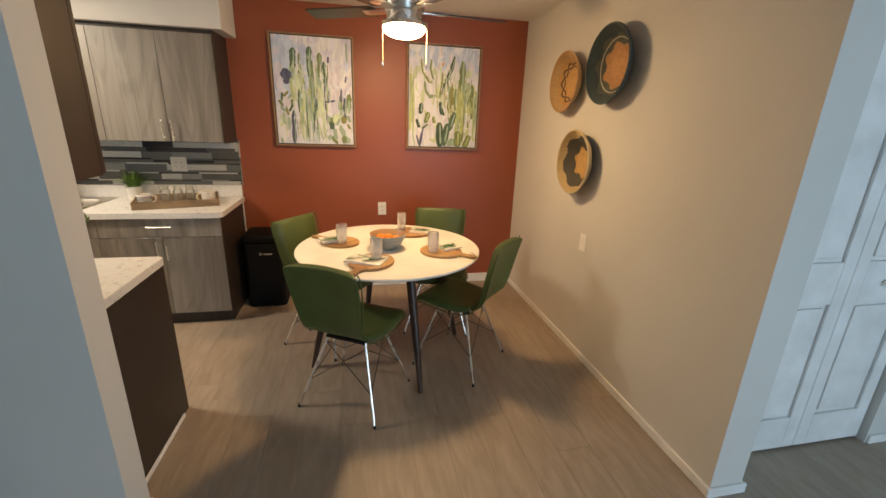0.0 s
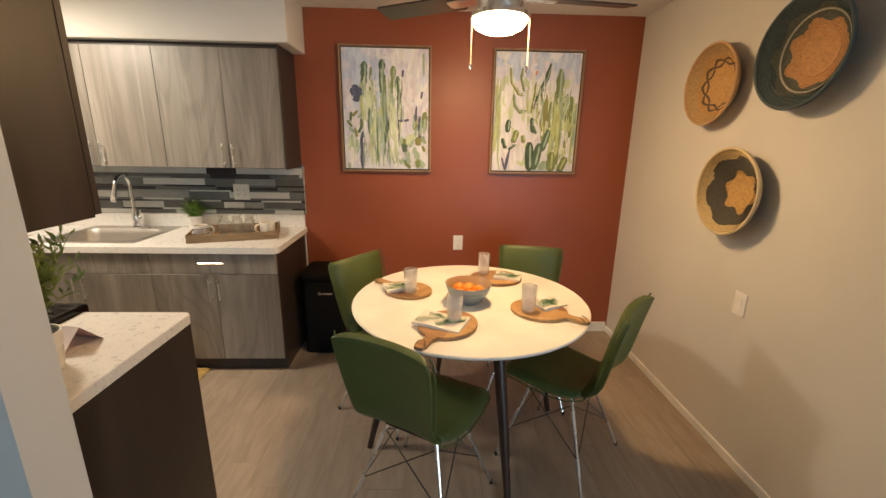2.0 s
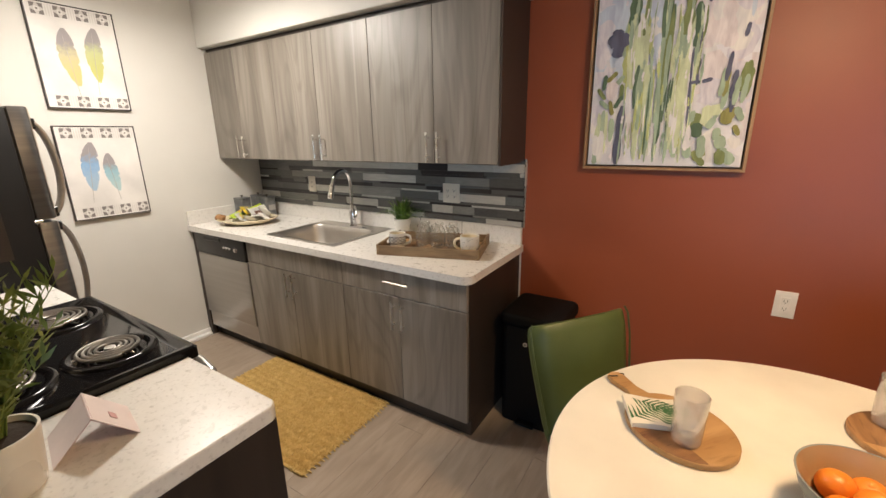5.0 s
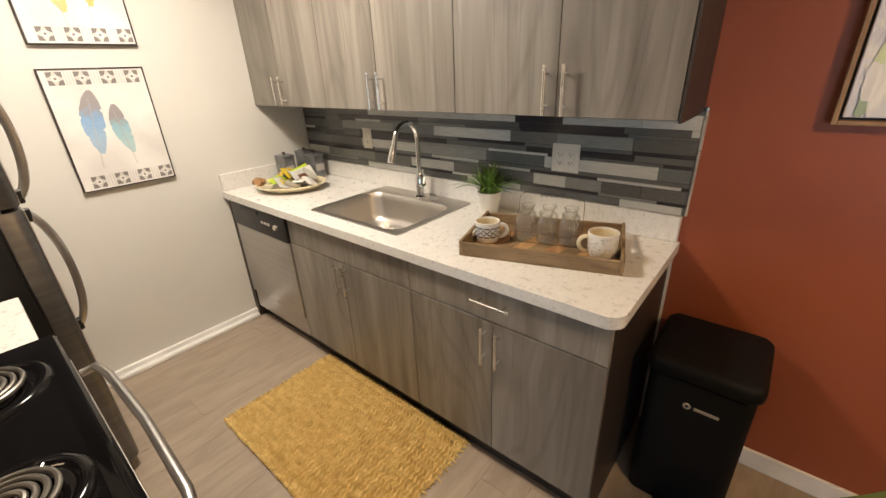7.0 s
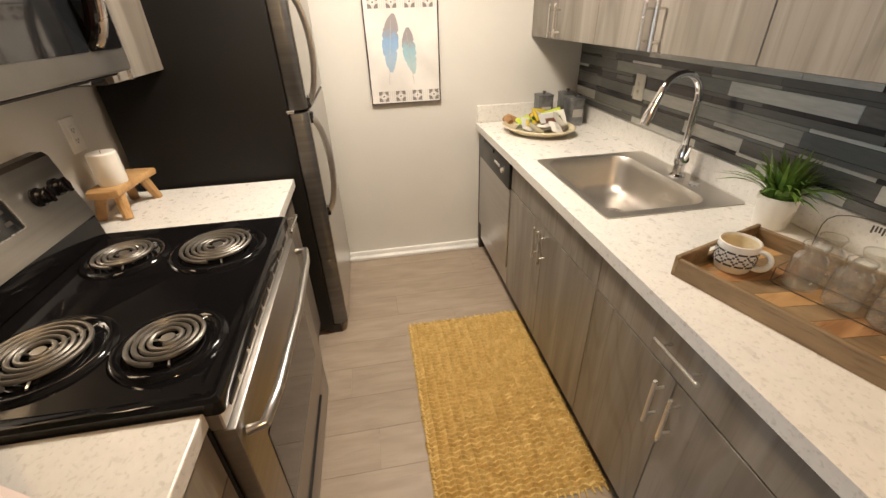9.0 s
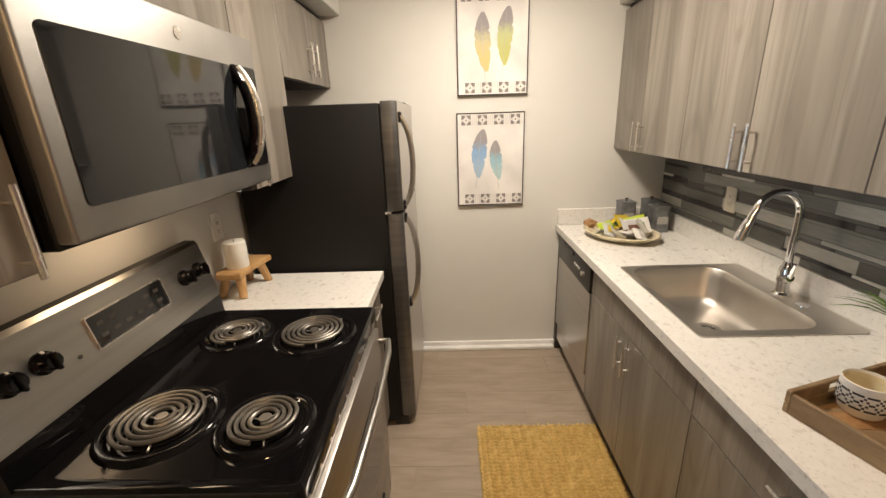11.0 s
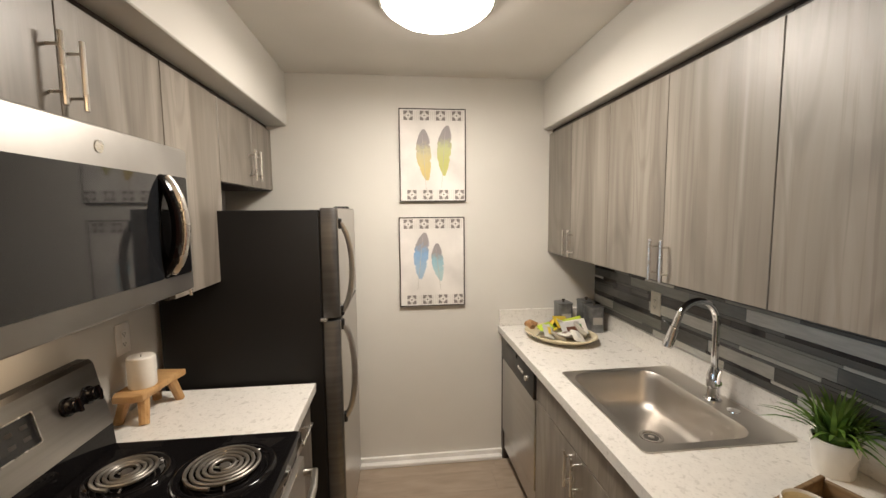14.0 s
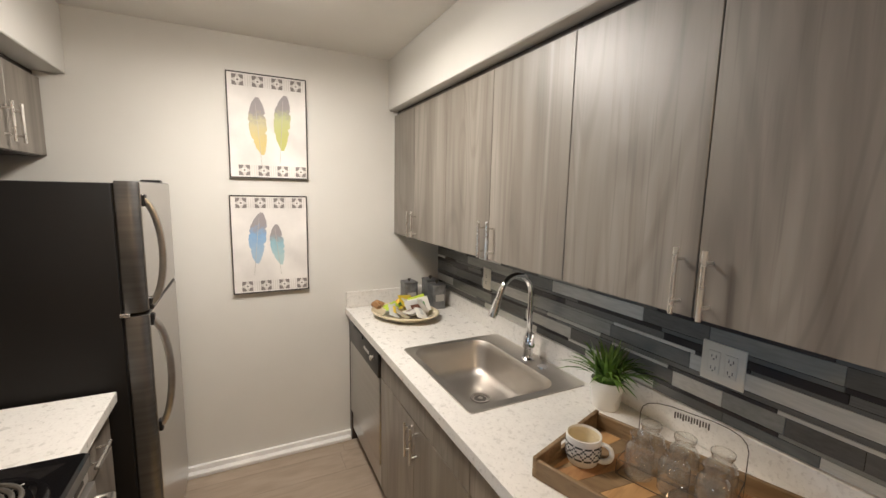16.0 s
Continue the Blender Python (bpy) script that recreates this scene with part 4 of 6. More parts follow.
def chair(at, rz):
    """Padded shell on four splayed steel rods with crossed wires."""
    ch = thing("dining_chair", (*at, 0), "green leatherette shell chair on chrome wire legs", "chair", "chairs round the dining table", rz)
    # shell: a curved sheet from the front lip of the seat up to the top of the back
    prof = [(0.225, 0.420), (0.215, 0.447), (0.16, 0.458), (0.08, 0.450), (-0.02, 0.438), (-0.10, 0.436), (-0.165, 0.455), (-0.206, 0.515), (-0.228, 0.61), (-0.248, 0.70), (-0.268, 0.79), (-0.287, 0.862), (-0.296, 0.884)]
    half = [0.19, 0.215, 0.228, 0.230, 0.224, 0.206, 0.182, 0.174, 0.184, 0.196, 0.205, 0.206, 0.196]
    n = 16

    def sheet(rows, thick):
        bm = bmesh.new()
        grids = []
        for off in (0, 1):
            g = []
            for i, ((y, z), w) in enumerate(rows):
                a, b = rows[max(i - 1, 0)][0], rows[min(i + 1, len(rows) - 1)][0]
                d = Vector((0, b[0] - a[0], b[1] - a[1])).normalized()
                nrm = Vector((0, d.z, -d.y))
                row = []
                for k in range(n + 1):
                    u = -1 + 2 * k / n
                    hug = 0.030 * u * u if z > 0.5 else 0.014 * u ** 4
                    dip = 0.012 * math.sin(38 * y + 3 * u) * 0.12
                    edge = 1 - max(abs(u) - 0.85, 0) / 0.15 * 0.75
                    row.append(bm.verts.new(Vector((u * w, y, z)) + nrm * (hug + dip) * (-1 if z > 0.5 else 1) + nrm * (off * thick * edge)))
                g.append(row)
            grids.append(g)
        m = len(rows)
        for g, flip in zip(grids, (False, True)):
            for i in range(m - 1):
                for k in range(n):
                    q = (g[i][k], g[i + 1][k], g[i + 1][k + 1], g[i][k + 1])
                    bm.faces.new(q[::-1] if flip else q)
        a, b = grids
        for i in range(m - 1):
            bm.faces.new((a[i][0], b[i][0], b[i + 1][0], a[i + 1][0]))
            bm.faces.new((a[i][n], a[i + 1][n], b[i + 1][n], b[i][n]))
        for k in range(n):
            bm.faces.new((a[0][k], a[0][k + 1], b[0][k + 1], b[0][k]))
            bm.faces.new((a[-1][k], b[-1][k], b[-1][k + 1], a[-1][k + 1]))
        bmesh.ops.recalc_face_normals(bm, faces=bm.faces[:])
        return bm

    rows = list(zip(prof, half))
    for nm, seq in (("seat", rows[:7]), ("backrest", rows[6:])):
        ob = part(nm, sheet(seq, 0.040), GREEN_HIDE, ch, smooth=True)
        sub = ob.modifiers.new("soft", "SUBSURF")
        sub.levels = sub.render_levels = 1
    for sx in (-1, 1):
        part("seam", tube([(sx * w * 0.995, y + 0.0, z + 0.004) for (y, z), w in rows], 0.0035, 6), GREEN_HIDE, ch, "", True)
    part("mount", join(bx(-0.12, 0.12, -0.11, -0.08, 0.405, 0.418), bx(-0.12, 0.12, 0.09, 0.12, 0.405, 0.418), bx(-0.10, 0.10, -0.09, 0.10, 0.414, 0.424)), BLACK_PLASTIC, ch, "black steel plate")
    top = {}
    for sx in (-1, 1):
        for sy, ty in ((-1, -0.095), (1, 0.105)):
            a, b = Vector((sx * 0.115, ty, 0.41)), Vector((sx * 0.238, sy * (0.215 if sy > 0 else 0.232), 0.006))
            leg = part("leg", tube([a, b], [0.0085, 0.0075], 10), NICKEL, ch, "chrome steel rod", True)
            part("glide", tube([b + Vector((0, 0, 0.012)), b - Vector((0, 0, 0.006))], 0.0085, 8), BLACK_PLASTIC, leg)
            top[sx, sy] = (a, b)
    for p, q in (((-1, -1), (1, -1)), ((1, -1), (1, 1)), ((1, 1), (-1, 1)), ((-1, 1), (-1, -1))):
        for s1, s2 in ((0.08, 0.62), (0.62, 0.08)):
            a = top[p][0].lerp(top[p][1], s1)
            b = top[q][0].lerp(top[q][1], s2)
            part("wire", tube([a, b], 0.0028, 6), WIRE, ch)
    return ch


first = chair((0.132, 2.39), -30.5)
for x, y, r in ((0.818, 2.67, 48.7), (-0.045, 3.065, -126.4), (0.762, 3.208, 167.3)):
    copy_thing(first, pose(x, y, 0, 0, 0, r))


def board(x, y, tip, material, label, r=0.142):
    """Oval serving board with a paddle handle towards tip, or none."""
    b = thing("serving_board", (x, y, 0.7702), label, "serving board", "boards set on the table")
    pts = []
    if tip:
        d = Vector((tip[0] - x, tip[1] - y, 0))
        length, ang = d.length, math.degrees(math.atan2(d.y, d.x))
        for k in range(41):
            a = radians(14 + (360 - 28) * k / 40)
            pts.append((r * 1.06 * math.cos(a), r * 0.93 * math.sin(a)))
        hw = 0.019
        pts += [(length * 0.66, -hw), (length - 0.03, -hw - 0.006), (length - 0.008, -hw), (length, 0), (length - 0.008, hw), (length - 0.03, hw + 0.006), (length * 0.66, hw)]
        b.matrix_basis = pose(x, y, 0.7702, 0, 0, ang)
        part("blade", slab(pts, 0, 0.016, 0.003), material, b)
        part("thong", tube([(length - 0.022 + 0.022 * math.cos(radians(t)), 0.02 * math.sin(radians(t)), 0.018 - 0.012 * math.cos(radians(t))) for t in range(-150, 151, 25)], 0.0018, 6), WIRE, b, "thin dark leather loop")
        stave = [(r * 1.04 * math.cos(radians(k)), r * 0.915 * math.sin(radians(k))) for k in range(22, 159, 8)]
        part("stave", slab(stave, 0.0161, 0.0167), MANGO if material is ACACIA else WALNUT_PALE, b, "contrasting stave of wood")
    else:
        part("blade", slab([(r * 1.06 * math.cos(radians(9 * k)), r * 0.9 * math.sin(radians(9 * k))) for k in range(40)], 0, 0.016, 0.003), material, b)
        stave = [(r * 1.04 * math.cos(radians(k)), r * 0.885 * math.sin(radians(k))) for k in range(205, 336, 8)]
        part("stave", slab(stave, 0.0161, 0.0167), MANGO, b, "pale stave of wood")
    return b


board(0.232, 2.52, (0.105, 2.30), ACACIA, "oval acacia serving board with a paddle handle", 0.136)
board(0.672, 2.675, (0.865, 2.535), MANGO, "pale wooden serving board with a paddle handle", 0.128)
board(0.54, 3.145, None, ACACIA, "dark and pale oval wooden serving board", 0.142)
board(0.04, 2.94, (-0.15, 3.105), MANGO, "pale wooden serving board with a slim handle", 0.126)


def napkin(x, y, rz, w, d):
    nk = thing("napkin", (x, y, 0.7865), "folded white napkin printed with green palm fronds", "napkin", "napkins on the boards", rz)
    bm = bmesh.new()
    nx, ny = 10, 8
    layers = []
    for off in (0.0, 0.007):
        layers.append([[bm.verts.new((w * (i / nx - 0.5), d * (j / ny - 0.5), off + (0.004 * math.sin(5 * i / nx + 2 * j / ny) + 0.004 if off else 0))) for j in range(ny + 1)] for i in range(nx + 1)])
    for g, fl in zip(layers, (True, False)):
        for i in range(nx):
            for j in range(ny):
                q = (g[i][j], g[i + 1][j], g[i + 1][j + 1], g[i][j + 1])
                bm.faces.new(q[::-1] if fl else q)
    a, b = layers
    for i in range(nx):
        bm.faces.new((a[i][0], a[i + 1][0], b[i + 1][0], b[i][0]))
        bm.faces.new((a[i + 1][ny], a[i][ny], b[i][ny], b[i + 1][ny]))
    for j in range(ny):
        bm.faces.new((a[0][j + 1], a[0][j], b[0][j], b[0][j + 1]))
        bm.faces.new((a[nx][j], a[nx][j + 1], b[nx][j + 1], b[nx][j]))
    part("cloth", bm, LINEN, nk, smooth=True)

    def lift(px, py):
        return 0.0072 + 0.004 * math.sin(5 * (px / w + 0.5) + 2 * (py / d + 0.5)) + 0.0046

    pr = bmesh.new()
    for fx, fy, ang, size in ((-0.46, -0.34, 35, 0.11), (0.02, -0.40, 75, 0.10), (-0.34, 0.34, -20, 0.10), (0.44, 0.16, 150, 0.10), (0.08, 0.0, 20, 0.085)):
        base, d0 = Vector((fx * w, fy * d, 0)), Vector((math.cos(radians(ang)), math.sin(radians(ang)), 0))
        side = Vector((-d0.y, d0.x, 0))
        for k in range(9):
            for sg in (-1, 1):
                p0 = base + d0 * size * k / 9
                p1 = p0 + (d0 * 0.6 + side * sg).normalized() * size * 0.48 * (1 - 0.09 * k)
                wd = d0 * 0.0042
                q = [p0 - wd, p0 + wd, p1]
                if all(abs(v.x) < w * 0.49 and abs(v.y) < d * 0.49 for v in q):
                    pr.faces.new([pr.verts.new((v.x, v.y, lift(v.x, v.y))) for v in q])
    bmesh.ops.recalc_face_normals(pr, faces=pr.faces[:])
    part("print", pr, PALM_GREEN, nk, "dark green palm frond print")
    return nk


napkin(0.205, 2.525, -25, 0.215, 0.15)
napkin(0.73, 2.725, 30, 0.15, 0.11)
napkin(0.61, 3.14, -20, 0.15, 0.11)
napkin(-0.005, 2.955, 20, 0.16, 0.12)


def tumbler(x, y, z):
    g = thing("tumbler", (x, y, z), "ribbed clear drinking glass standing on a board", "glass", "tumblers on the table")
    out = [(0, 0), (0.029, 0), (0.031, 0.003)]
    for k in range(12):
        z0 = 0.008 + k * 0.0095
        r0 = 0.031 + 0.004 * k / 11
        out += [(r0 + 0.0013, z0), (r0, z0 + 0.0048)]
    out += [(0.036, 0.124), (0.0345, 0.1255), (0.033, 0.124), (0.029, 0.012), (0, 0.010)]
    part("glass", lathe(out, 28), GLASS_RIBBED, g, "", True)
    return g


for x, y in ((0.055, 2.885), (0.262, 2.535), (0.475, 3.20), (0.615, 2.655)):
    tumbler(x, y, 0.7866)

bowl = thing("fruit_bowl", (0.345, 2.80, 0.7702), "blue grey ribbed stoneware bowl of oranges on the table", "bowl")
part("bowl", lathe([(0, 0), (0.055, 0), (0.062, 0.006), (0.088, 0.035), (0.105, 0.068), (0.114, 0.098), (0.116, 0.10), (0.112, 0.1)], 48, lambda a, i: 1 + 0.006 * math.sin(30 * a) if 2 < i < 6 else 1), STONEWARE, bowl, "", True)
part("glaze", lathe([(0.1125, 0.0995), (0.108, 0.092), (0.098, 0.065), (0.08, 0.035), (0.05, 0.014), (0, 0.01)], 48), TAN_GLAZE, bowl, "tan glazed inside", True)
for dx, dy, dz in ((-0.048, -0.024, 0.058), (0.016, -0.052, 0.058), (0.054, 0.006, 0.058), (0.012, 0.052, 0.058), (-0.044, 0.036, 0.062), (0.002, 0.0, 0.074)):
    o = thing("orange", (0.345 + dx, 2.80 + dy, 0.7702 + dz - 0.036), "ripe orange lying in the stoneware bowl", "orange", "oranges in the bowl")
    part("peel", moved(lathe([(0, 0), (0.010, 0.0013), (0.022, 0.0085), (0.030, 0.021), (0.032, 0.0315), (0.030, 0.0425), (0.022, 0.0535), (0.010, 0.06), (0.0035, 0.0595), (0, 0.058)], 24), pose(0, 0, 0, random.uniform(-20, 20), random.uniform(-20, 20))), ORANGE, o, "", True)

# ---- ceiling fan ----
fan = thing("ceiling_fan", (0.452, 2.885, H), "ceiling fan with dark blades, nickel hub and lit bowl", "ceiling fan")
part("canopy", lathe([(0, 0), (0.07, 0), (0.068, -0.02), (0.04, -0.05), (0.02, -0.06), (0, -0.06)], 28), NICKEL, fan, "", True)
FZ = pose(0, 0, 0.038)
part("rod", tube([(0, 0, -0.05), (0, 0, -0.16)], 0.012, 12), NICKEL, fan, "", True)
part("motor", moved(lathe([(0, -0.185), (0.07, -0.188), (0.105, -0.205), (0.118, -0.235), (0.118, -0.285), (0.108, -0.31), (0.10, -0.315), (0.10, -0.36), (0.125, -0.368), (0.128, -0.388), (0.12, -0.392), (0, -0.392)], 40), FZ), NICKEL, fan, "brushed nickel motor housing", True)
part("bowl", moved(lathe([(0.121, -0.392), (0.12, -0.402), (0.105, -0.424), (0.07, -0.441), (0.03, -0.447), (0, -0.448)], 32), FZ), GLOW_FAN, fan, "lit frosted glass bowl", True)
for k in range(5):
    a = 7 + 72 * k
    m = pose(0, 0, -0.262, 0, 0, a)
    br = part("blade", moved(slab(rounded(0.17, 0.62, -0.062, 0.062, [0.03, 0.012, 0.012, 0.03]), -0.004, 0.004, 0.002), m @ pose(0, 0, 0, 11)), FAN_BLADE, fan, "dark brown wooden blade")
    part("bracket", moved(slab([(0.08, -0.02), (0.20, -0.035), (0.25, -0.03), (0.25, 0.03), (0.20, 0.035), (0.08, 0.02)], -0.009, -0.004, 0.001), m @ pose(0, 0, 0, 8)), NICKEL, br)
for x, y, zz in ((-0.125, -0.02, -0.557), (0.128, -0.03, -0.562)):
    ch = part("pull_chain", tube([(x, y, -0.325), (x, y, zz)], 0.0018, 6), CREAM, fan, "beaded pull chain")
    part("pendant", moved(lathe([(0, 0.02), (0.004, 0.018), (0.0075, 0.004), (0.006, -0.006), (0, -0.01)], 12), pose(x, y, zz)), CHROME, ch, "", True)

# ---- kitchen ceiling lamp ----
dome = thing("ceiling_light", (-2.25, 2.925, H), "flush round glass dome lamp with a bronze rim", "ceiling light")
part("rim", lathe([(0.15, 0), (0.218, -0.002), (0.226, -0.016), (0.22, -0.03), (0.210, -0.032), (0.204, -0.02)], 48), NICKEL, dome, "metal rim", True)
part("dome", lathe([(0.209, -0.03), (0.201, -0.044), (0.166, -0.069), (0.107, -0.089), (0.053, -0.097), (0, -0.099)], 32), GLOW_DOME, dome, "lit frosted glass dome", True)

# ---- paintings on the red wall ----
HUES = [("sky_wash", (0.56, 0.64, 0.84)), ("lilac_wash", (0.69, 0.68, 0.82)), ("blush_wash", (0.76, 0.71, 0.77)), ("moss", (0.19, 0.24, 0.09)), ("sage", (0.34, 0.45, 0.34)), ("spring", (0.47, 0.53, 0.22)),
        ("bottle", (0.045, 0.085, 0.05)), ("slate", (0.09, 0.10, 0.17)), ("lime_pale", (0.58, 0.66, 0.45)), ("chalk", (0.79, 0.80, 0.86)), ("coral", (0.60, 0.30, 0.22)), ("pine", (0.08, 0.14, 0.085)), ("olive", (0.25, 0.25, 0.075))]
PAINTS = [grained("paint_" + k, [v * 0.84 for v in c], [min(v * 1.16 + 0.02, 0.88) for v in c], 0.7, fine=(240, 240, 22), bump=0.05, distance=0.001, scale=(38, 38, 9), distort=0.7) for k, c in HUES]
IX = {k: i for i, (k, _) in enumerate(HUES)}


class Canvas:
    """Layers of brush strokes on a plane that faces -y; x and z run from -0.5 to 0.5 of its size."""

    def __init__(self, w, h, seed):
        self.bm, self.w, self.h, self.n, self.rng = bmesh.new(), w, h, 0, random.Random(seed)

    def stroke(self, pts, width, hue, ragged=0.25):
        self.n += 1
        y, r = -0.00003 * self.n, self.rng
        P = [Vector((x * self.w, 0, z * self.h)) for x, z in pts]
        fine = []
        for a, b in zip(P, P[1:]):
            fine += [a.lerp(b, t / 3) for t in range(3)]
        fine.append(P[-1])
        left, right = [], []
        for i, p in enumerate(fine):
            d = (fine[min(i + 1, len(fine) - 1)] - fine[max(i - 1, 0)]).normalized()
            s = Vector((d.z, 0, -d.x))
            u = i / (len(fine) - 1)
            wd = width * self.w * 0.5 * (min(1, 0.45 + 4 * min(u, 1 - u))) * (1 + r.uniform(-ragged, ragged))
            left.append(p + s * wd)
            right.append(p - s * wd * (1 + r.uniform(-ragged, ragged) * 0.5))

        def ok(v):
            return Vector((max(min(v.x, self.w * 0.497), -self.w * 0.497), y, max(min(v.z, self.h * 0.497), -self.h * 0.497)))

        L, R = [self.bm.verts.new(ok(v)) for v in left], [self.bm.verts.new(ok(v)) for v in right]
        for i in range(len(L) - 1):
            f = self.bm.faces.new((L[i], R[i], R[i + 1], L[i + 1]))
            f.material_index = IX[hue]

    def column(self, x, z0, z1, width, hues, k=9):
        r = self.rng
        for _ in range(k):
            u = r.uniform(-0.45, 0.45)
            a = r.uniform(z0, z0 + (z1 - z0) * 0.6)
            b = min(a + (z1 - z0) * r.uniform(0.3, 0.9), z1 - abs(u) * 0.05)
            q = x + u * width
            self.stroke([(q, a), (q + r.uniform(-0.006, 0.006), (a + b) / 2), (q + r.uniform(-0.006, 0.006), b)], width * r.uniform(0.16, 0.42), r.choice(hues))

    def dry(self, hues, k, xr, zr):
        """Thin dry brush marks dragged upright."""
        r = self.rng
        for _ in range(k):
            x, z, l = r.uniform(*xr), r.uniform(*zr), r.uniform(0.04, 0.16)
            self.stroke([(x, z), (x + r.uniform(-0.006, 0.006), z + l / 2), (x + r.uniform(-0.008, 0.008), z + l)], r.uniform(0.006, 0.018), r.choice(hues), 0.6)

    def pad(self, x, z, w, h, lean, hue):
        s, c = math.sin(radians(lean)), math.cos(radians(lean))
        self.stroke([(x - s * h / 2, z - c * h / 2), (x, z), (x + s * h / 2, z + c * h / 2)], w, hue, 0.12)

    def wash(self, hues, k, zr=(-0.5, 0.5), xr=(-0.5, 0.5), width=(0.05, 0.14)):
        r = self.rng
        for _ in range(k):
            x, z = r.uniform(*xr), r.uniform(*zr)
            l = r.uniform(0.06, 0.22)
            self.stroke([(x, z), (x + r.uniform(-0.03, 0.03), z + l / 2), (x + r.uniform(-0.04, 0.04), z + l)], r.uniform(*width), r.choice(hues), 0.5)


def cactus_columns():
    c = Canvas(0.615, 0.83, 5)
    c.wash(["lilac_wash", "blush_wash", "chalk", "chalk", "chalk"], 70)
    c.wash(["sky_wash", "sky_wash", "lilac_wash"], 46, (-0.05, 0.45), (-0.5, -0.05))
    c.wash(["chalk", "lilac_wash", "blush_wash"], 34, (-0.2, 0.42), (0.16, 0.5))
    pale, deep = ["lime_pale", "sage", "lime_pale", "chalk", "spring"], ["sage", "moss", "pine", "sage"]
    c.column(0.44, 0.18, 0.47, 0.06, ["sage", "sky_wash", "sage"], 8)
    c.column(-0.40, -0.5, -0.2, 0.12, ["lime_pale", "chalk", "sage"], 10)
    for x, z0, z1, w, hues, k in ((-0.21, -0.18, 0.27, 0.15, pale, 20), (-0.13, -0.5, 0.02, 0.10, pale, 14), (0.10, -0.5, 0.24, 0.16, pale, 26), (-0.03, -0.5, 0.30, 0.08, deep, 14), (-0.11, -0.5, 0.0, 0.035, deep, 6), (0.16, -0.12, 0.28, 0.05, ["moss", "sage", "slate"], 9), (0.03, -0.5, -0.05, 0.05, ["sage", "pine", "lime_pale"], 8)):
        c.column(x, z0, z1, w, hues, k)
    for pts, w, hue in (([(-0.25, 0.20), (-0.245, 0.30), (-0.24, 0.39)], 0.07, "pine"), ([(-0.18, 0.16), (-0.17, 0.25), (-0.165, 0.35)], 0.035, "moss"), ([(-0.05, 0.14), (-0.045, 0.28), (-0.035, 0.41)], 0.065, "pine"), ([(0.08, 0.14), (0.09, 0.26), (0.09, 0.36)], 0.06, "moss"), ([(0.14, 0.08), (0.155, 0.18), (0.14, 0.28)], 0.05, "pine"),
                        ([(-0.29, -0.5), (-0.285, -0.34), (-0.275, -0.18)], 0.05, "slate"), ([(-0.20, -0.2), (-0.205, -0.08), (-0.19, 0.02)], 0.025, "pine"), ([(0.155, -0.3), (0.15, -0.18), (0.14, -0.08)], 0.022, "slate")):
        c.stroke(pts, w, hue)
        c.stroke([(x + 0.012, z - 0.01) for x, z in pts], w * 0.3, "sage")
    c.dry(["chalk", "sage", "lime_pale", "spring", "lime_pale"], 90, (-0.28, 0.2), (-0.5, 0.2))
    for x, z in ((-0.37, 0.15), (-0.34, 0.10), (-0.31, 0.15), (-0.35, 0.17)):
        c.pad(x, z, 0.08, 0.07, c.rng.uniform(-40, 40), "slate")
    for x, z, l in ((0.17, -0.085, 90), (0.24, -0.08, 80), (0.20, 0.30, 5), (0.42, 0.13, 10)):
        c.pad(x, z, 0.024, 0.06, l, "slate")
    for k in range(8):
        a = 0.8 * k
        c.pad(-0.36 + 0.07 * math.cos(a), -0.11 + 0.08 * math.sin(a), 0.03, 0.08, 60 * math.sin(k), ("moss", "sage", "olive", "pine")[k % 4])
    c.pad(-0.36, -0.10, 0.08, 0.09, 0, "blush_wash")
    for k in range(24):
        c.pad(c.rng.uniform(0.16, 0.46), c.rng.uniform(-0.46, -0.22), c.rng.uniform(0.03, 0.075), c.rng.uniform(0.05, 0.13), c.rng.uniform(-60, 60), c.rng.choice(["moss", "sage", "sage", "olive", "lime_pale", "pine", "chalk"]))
    for k in range(11):
        x = c.rng.uniform(0.32, 0.47)
        z = c.rng.uniform(-0.2, 0.0)
        c.stroke([(x, z - 0.07), (x + 0.008, z), (x + 0.014, z + 0.06)], 0.03, c.rng.choice(["moss", "sage", "olive", "slate"]))
    return c


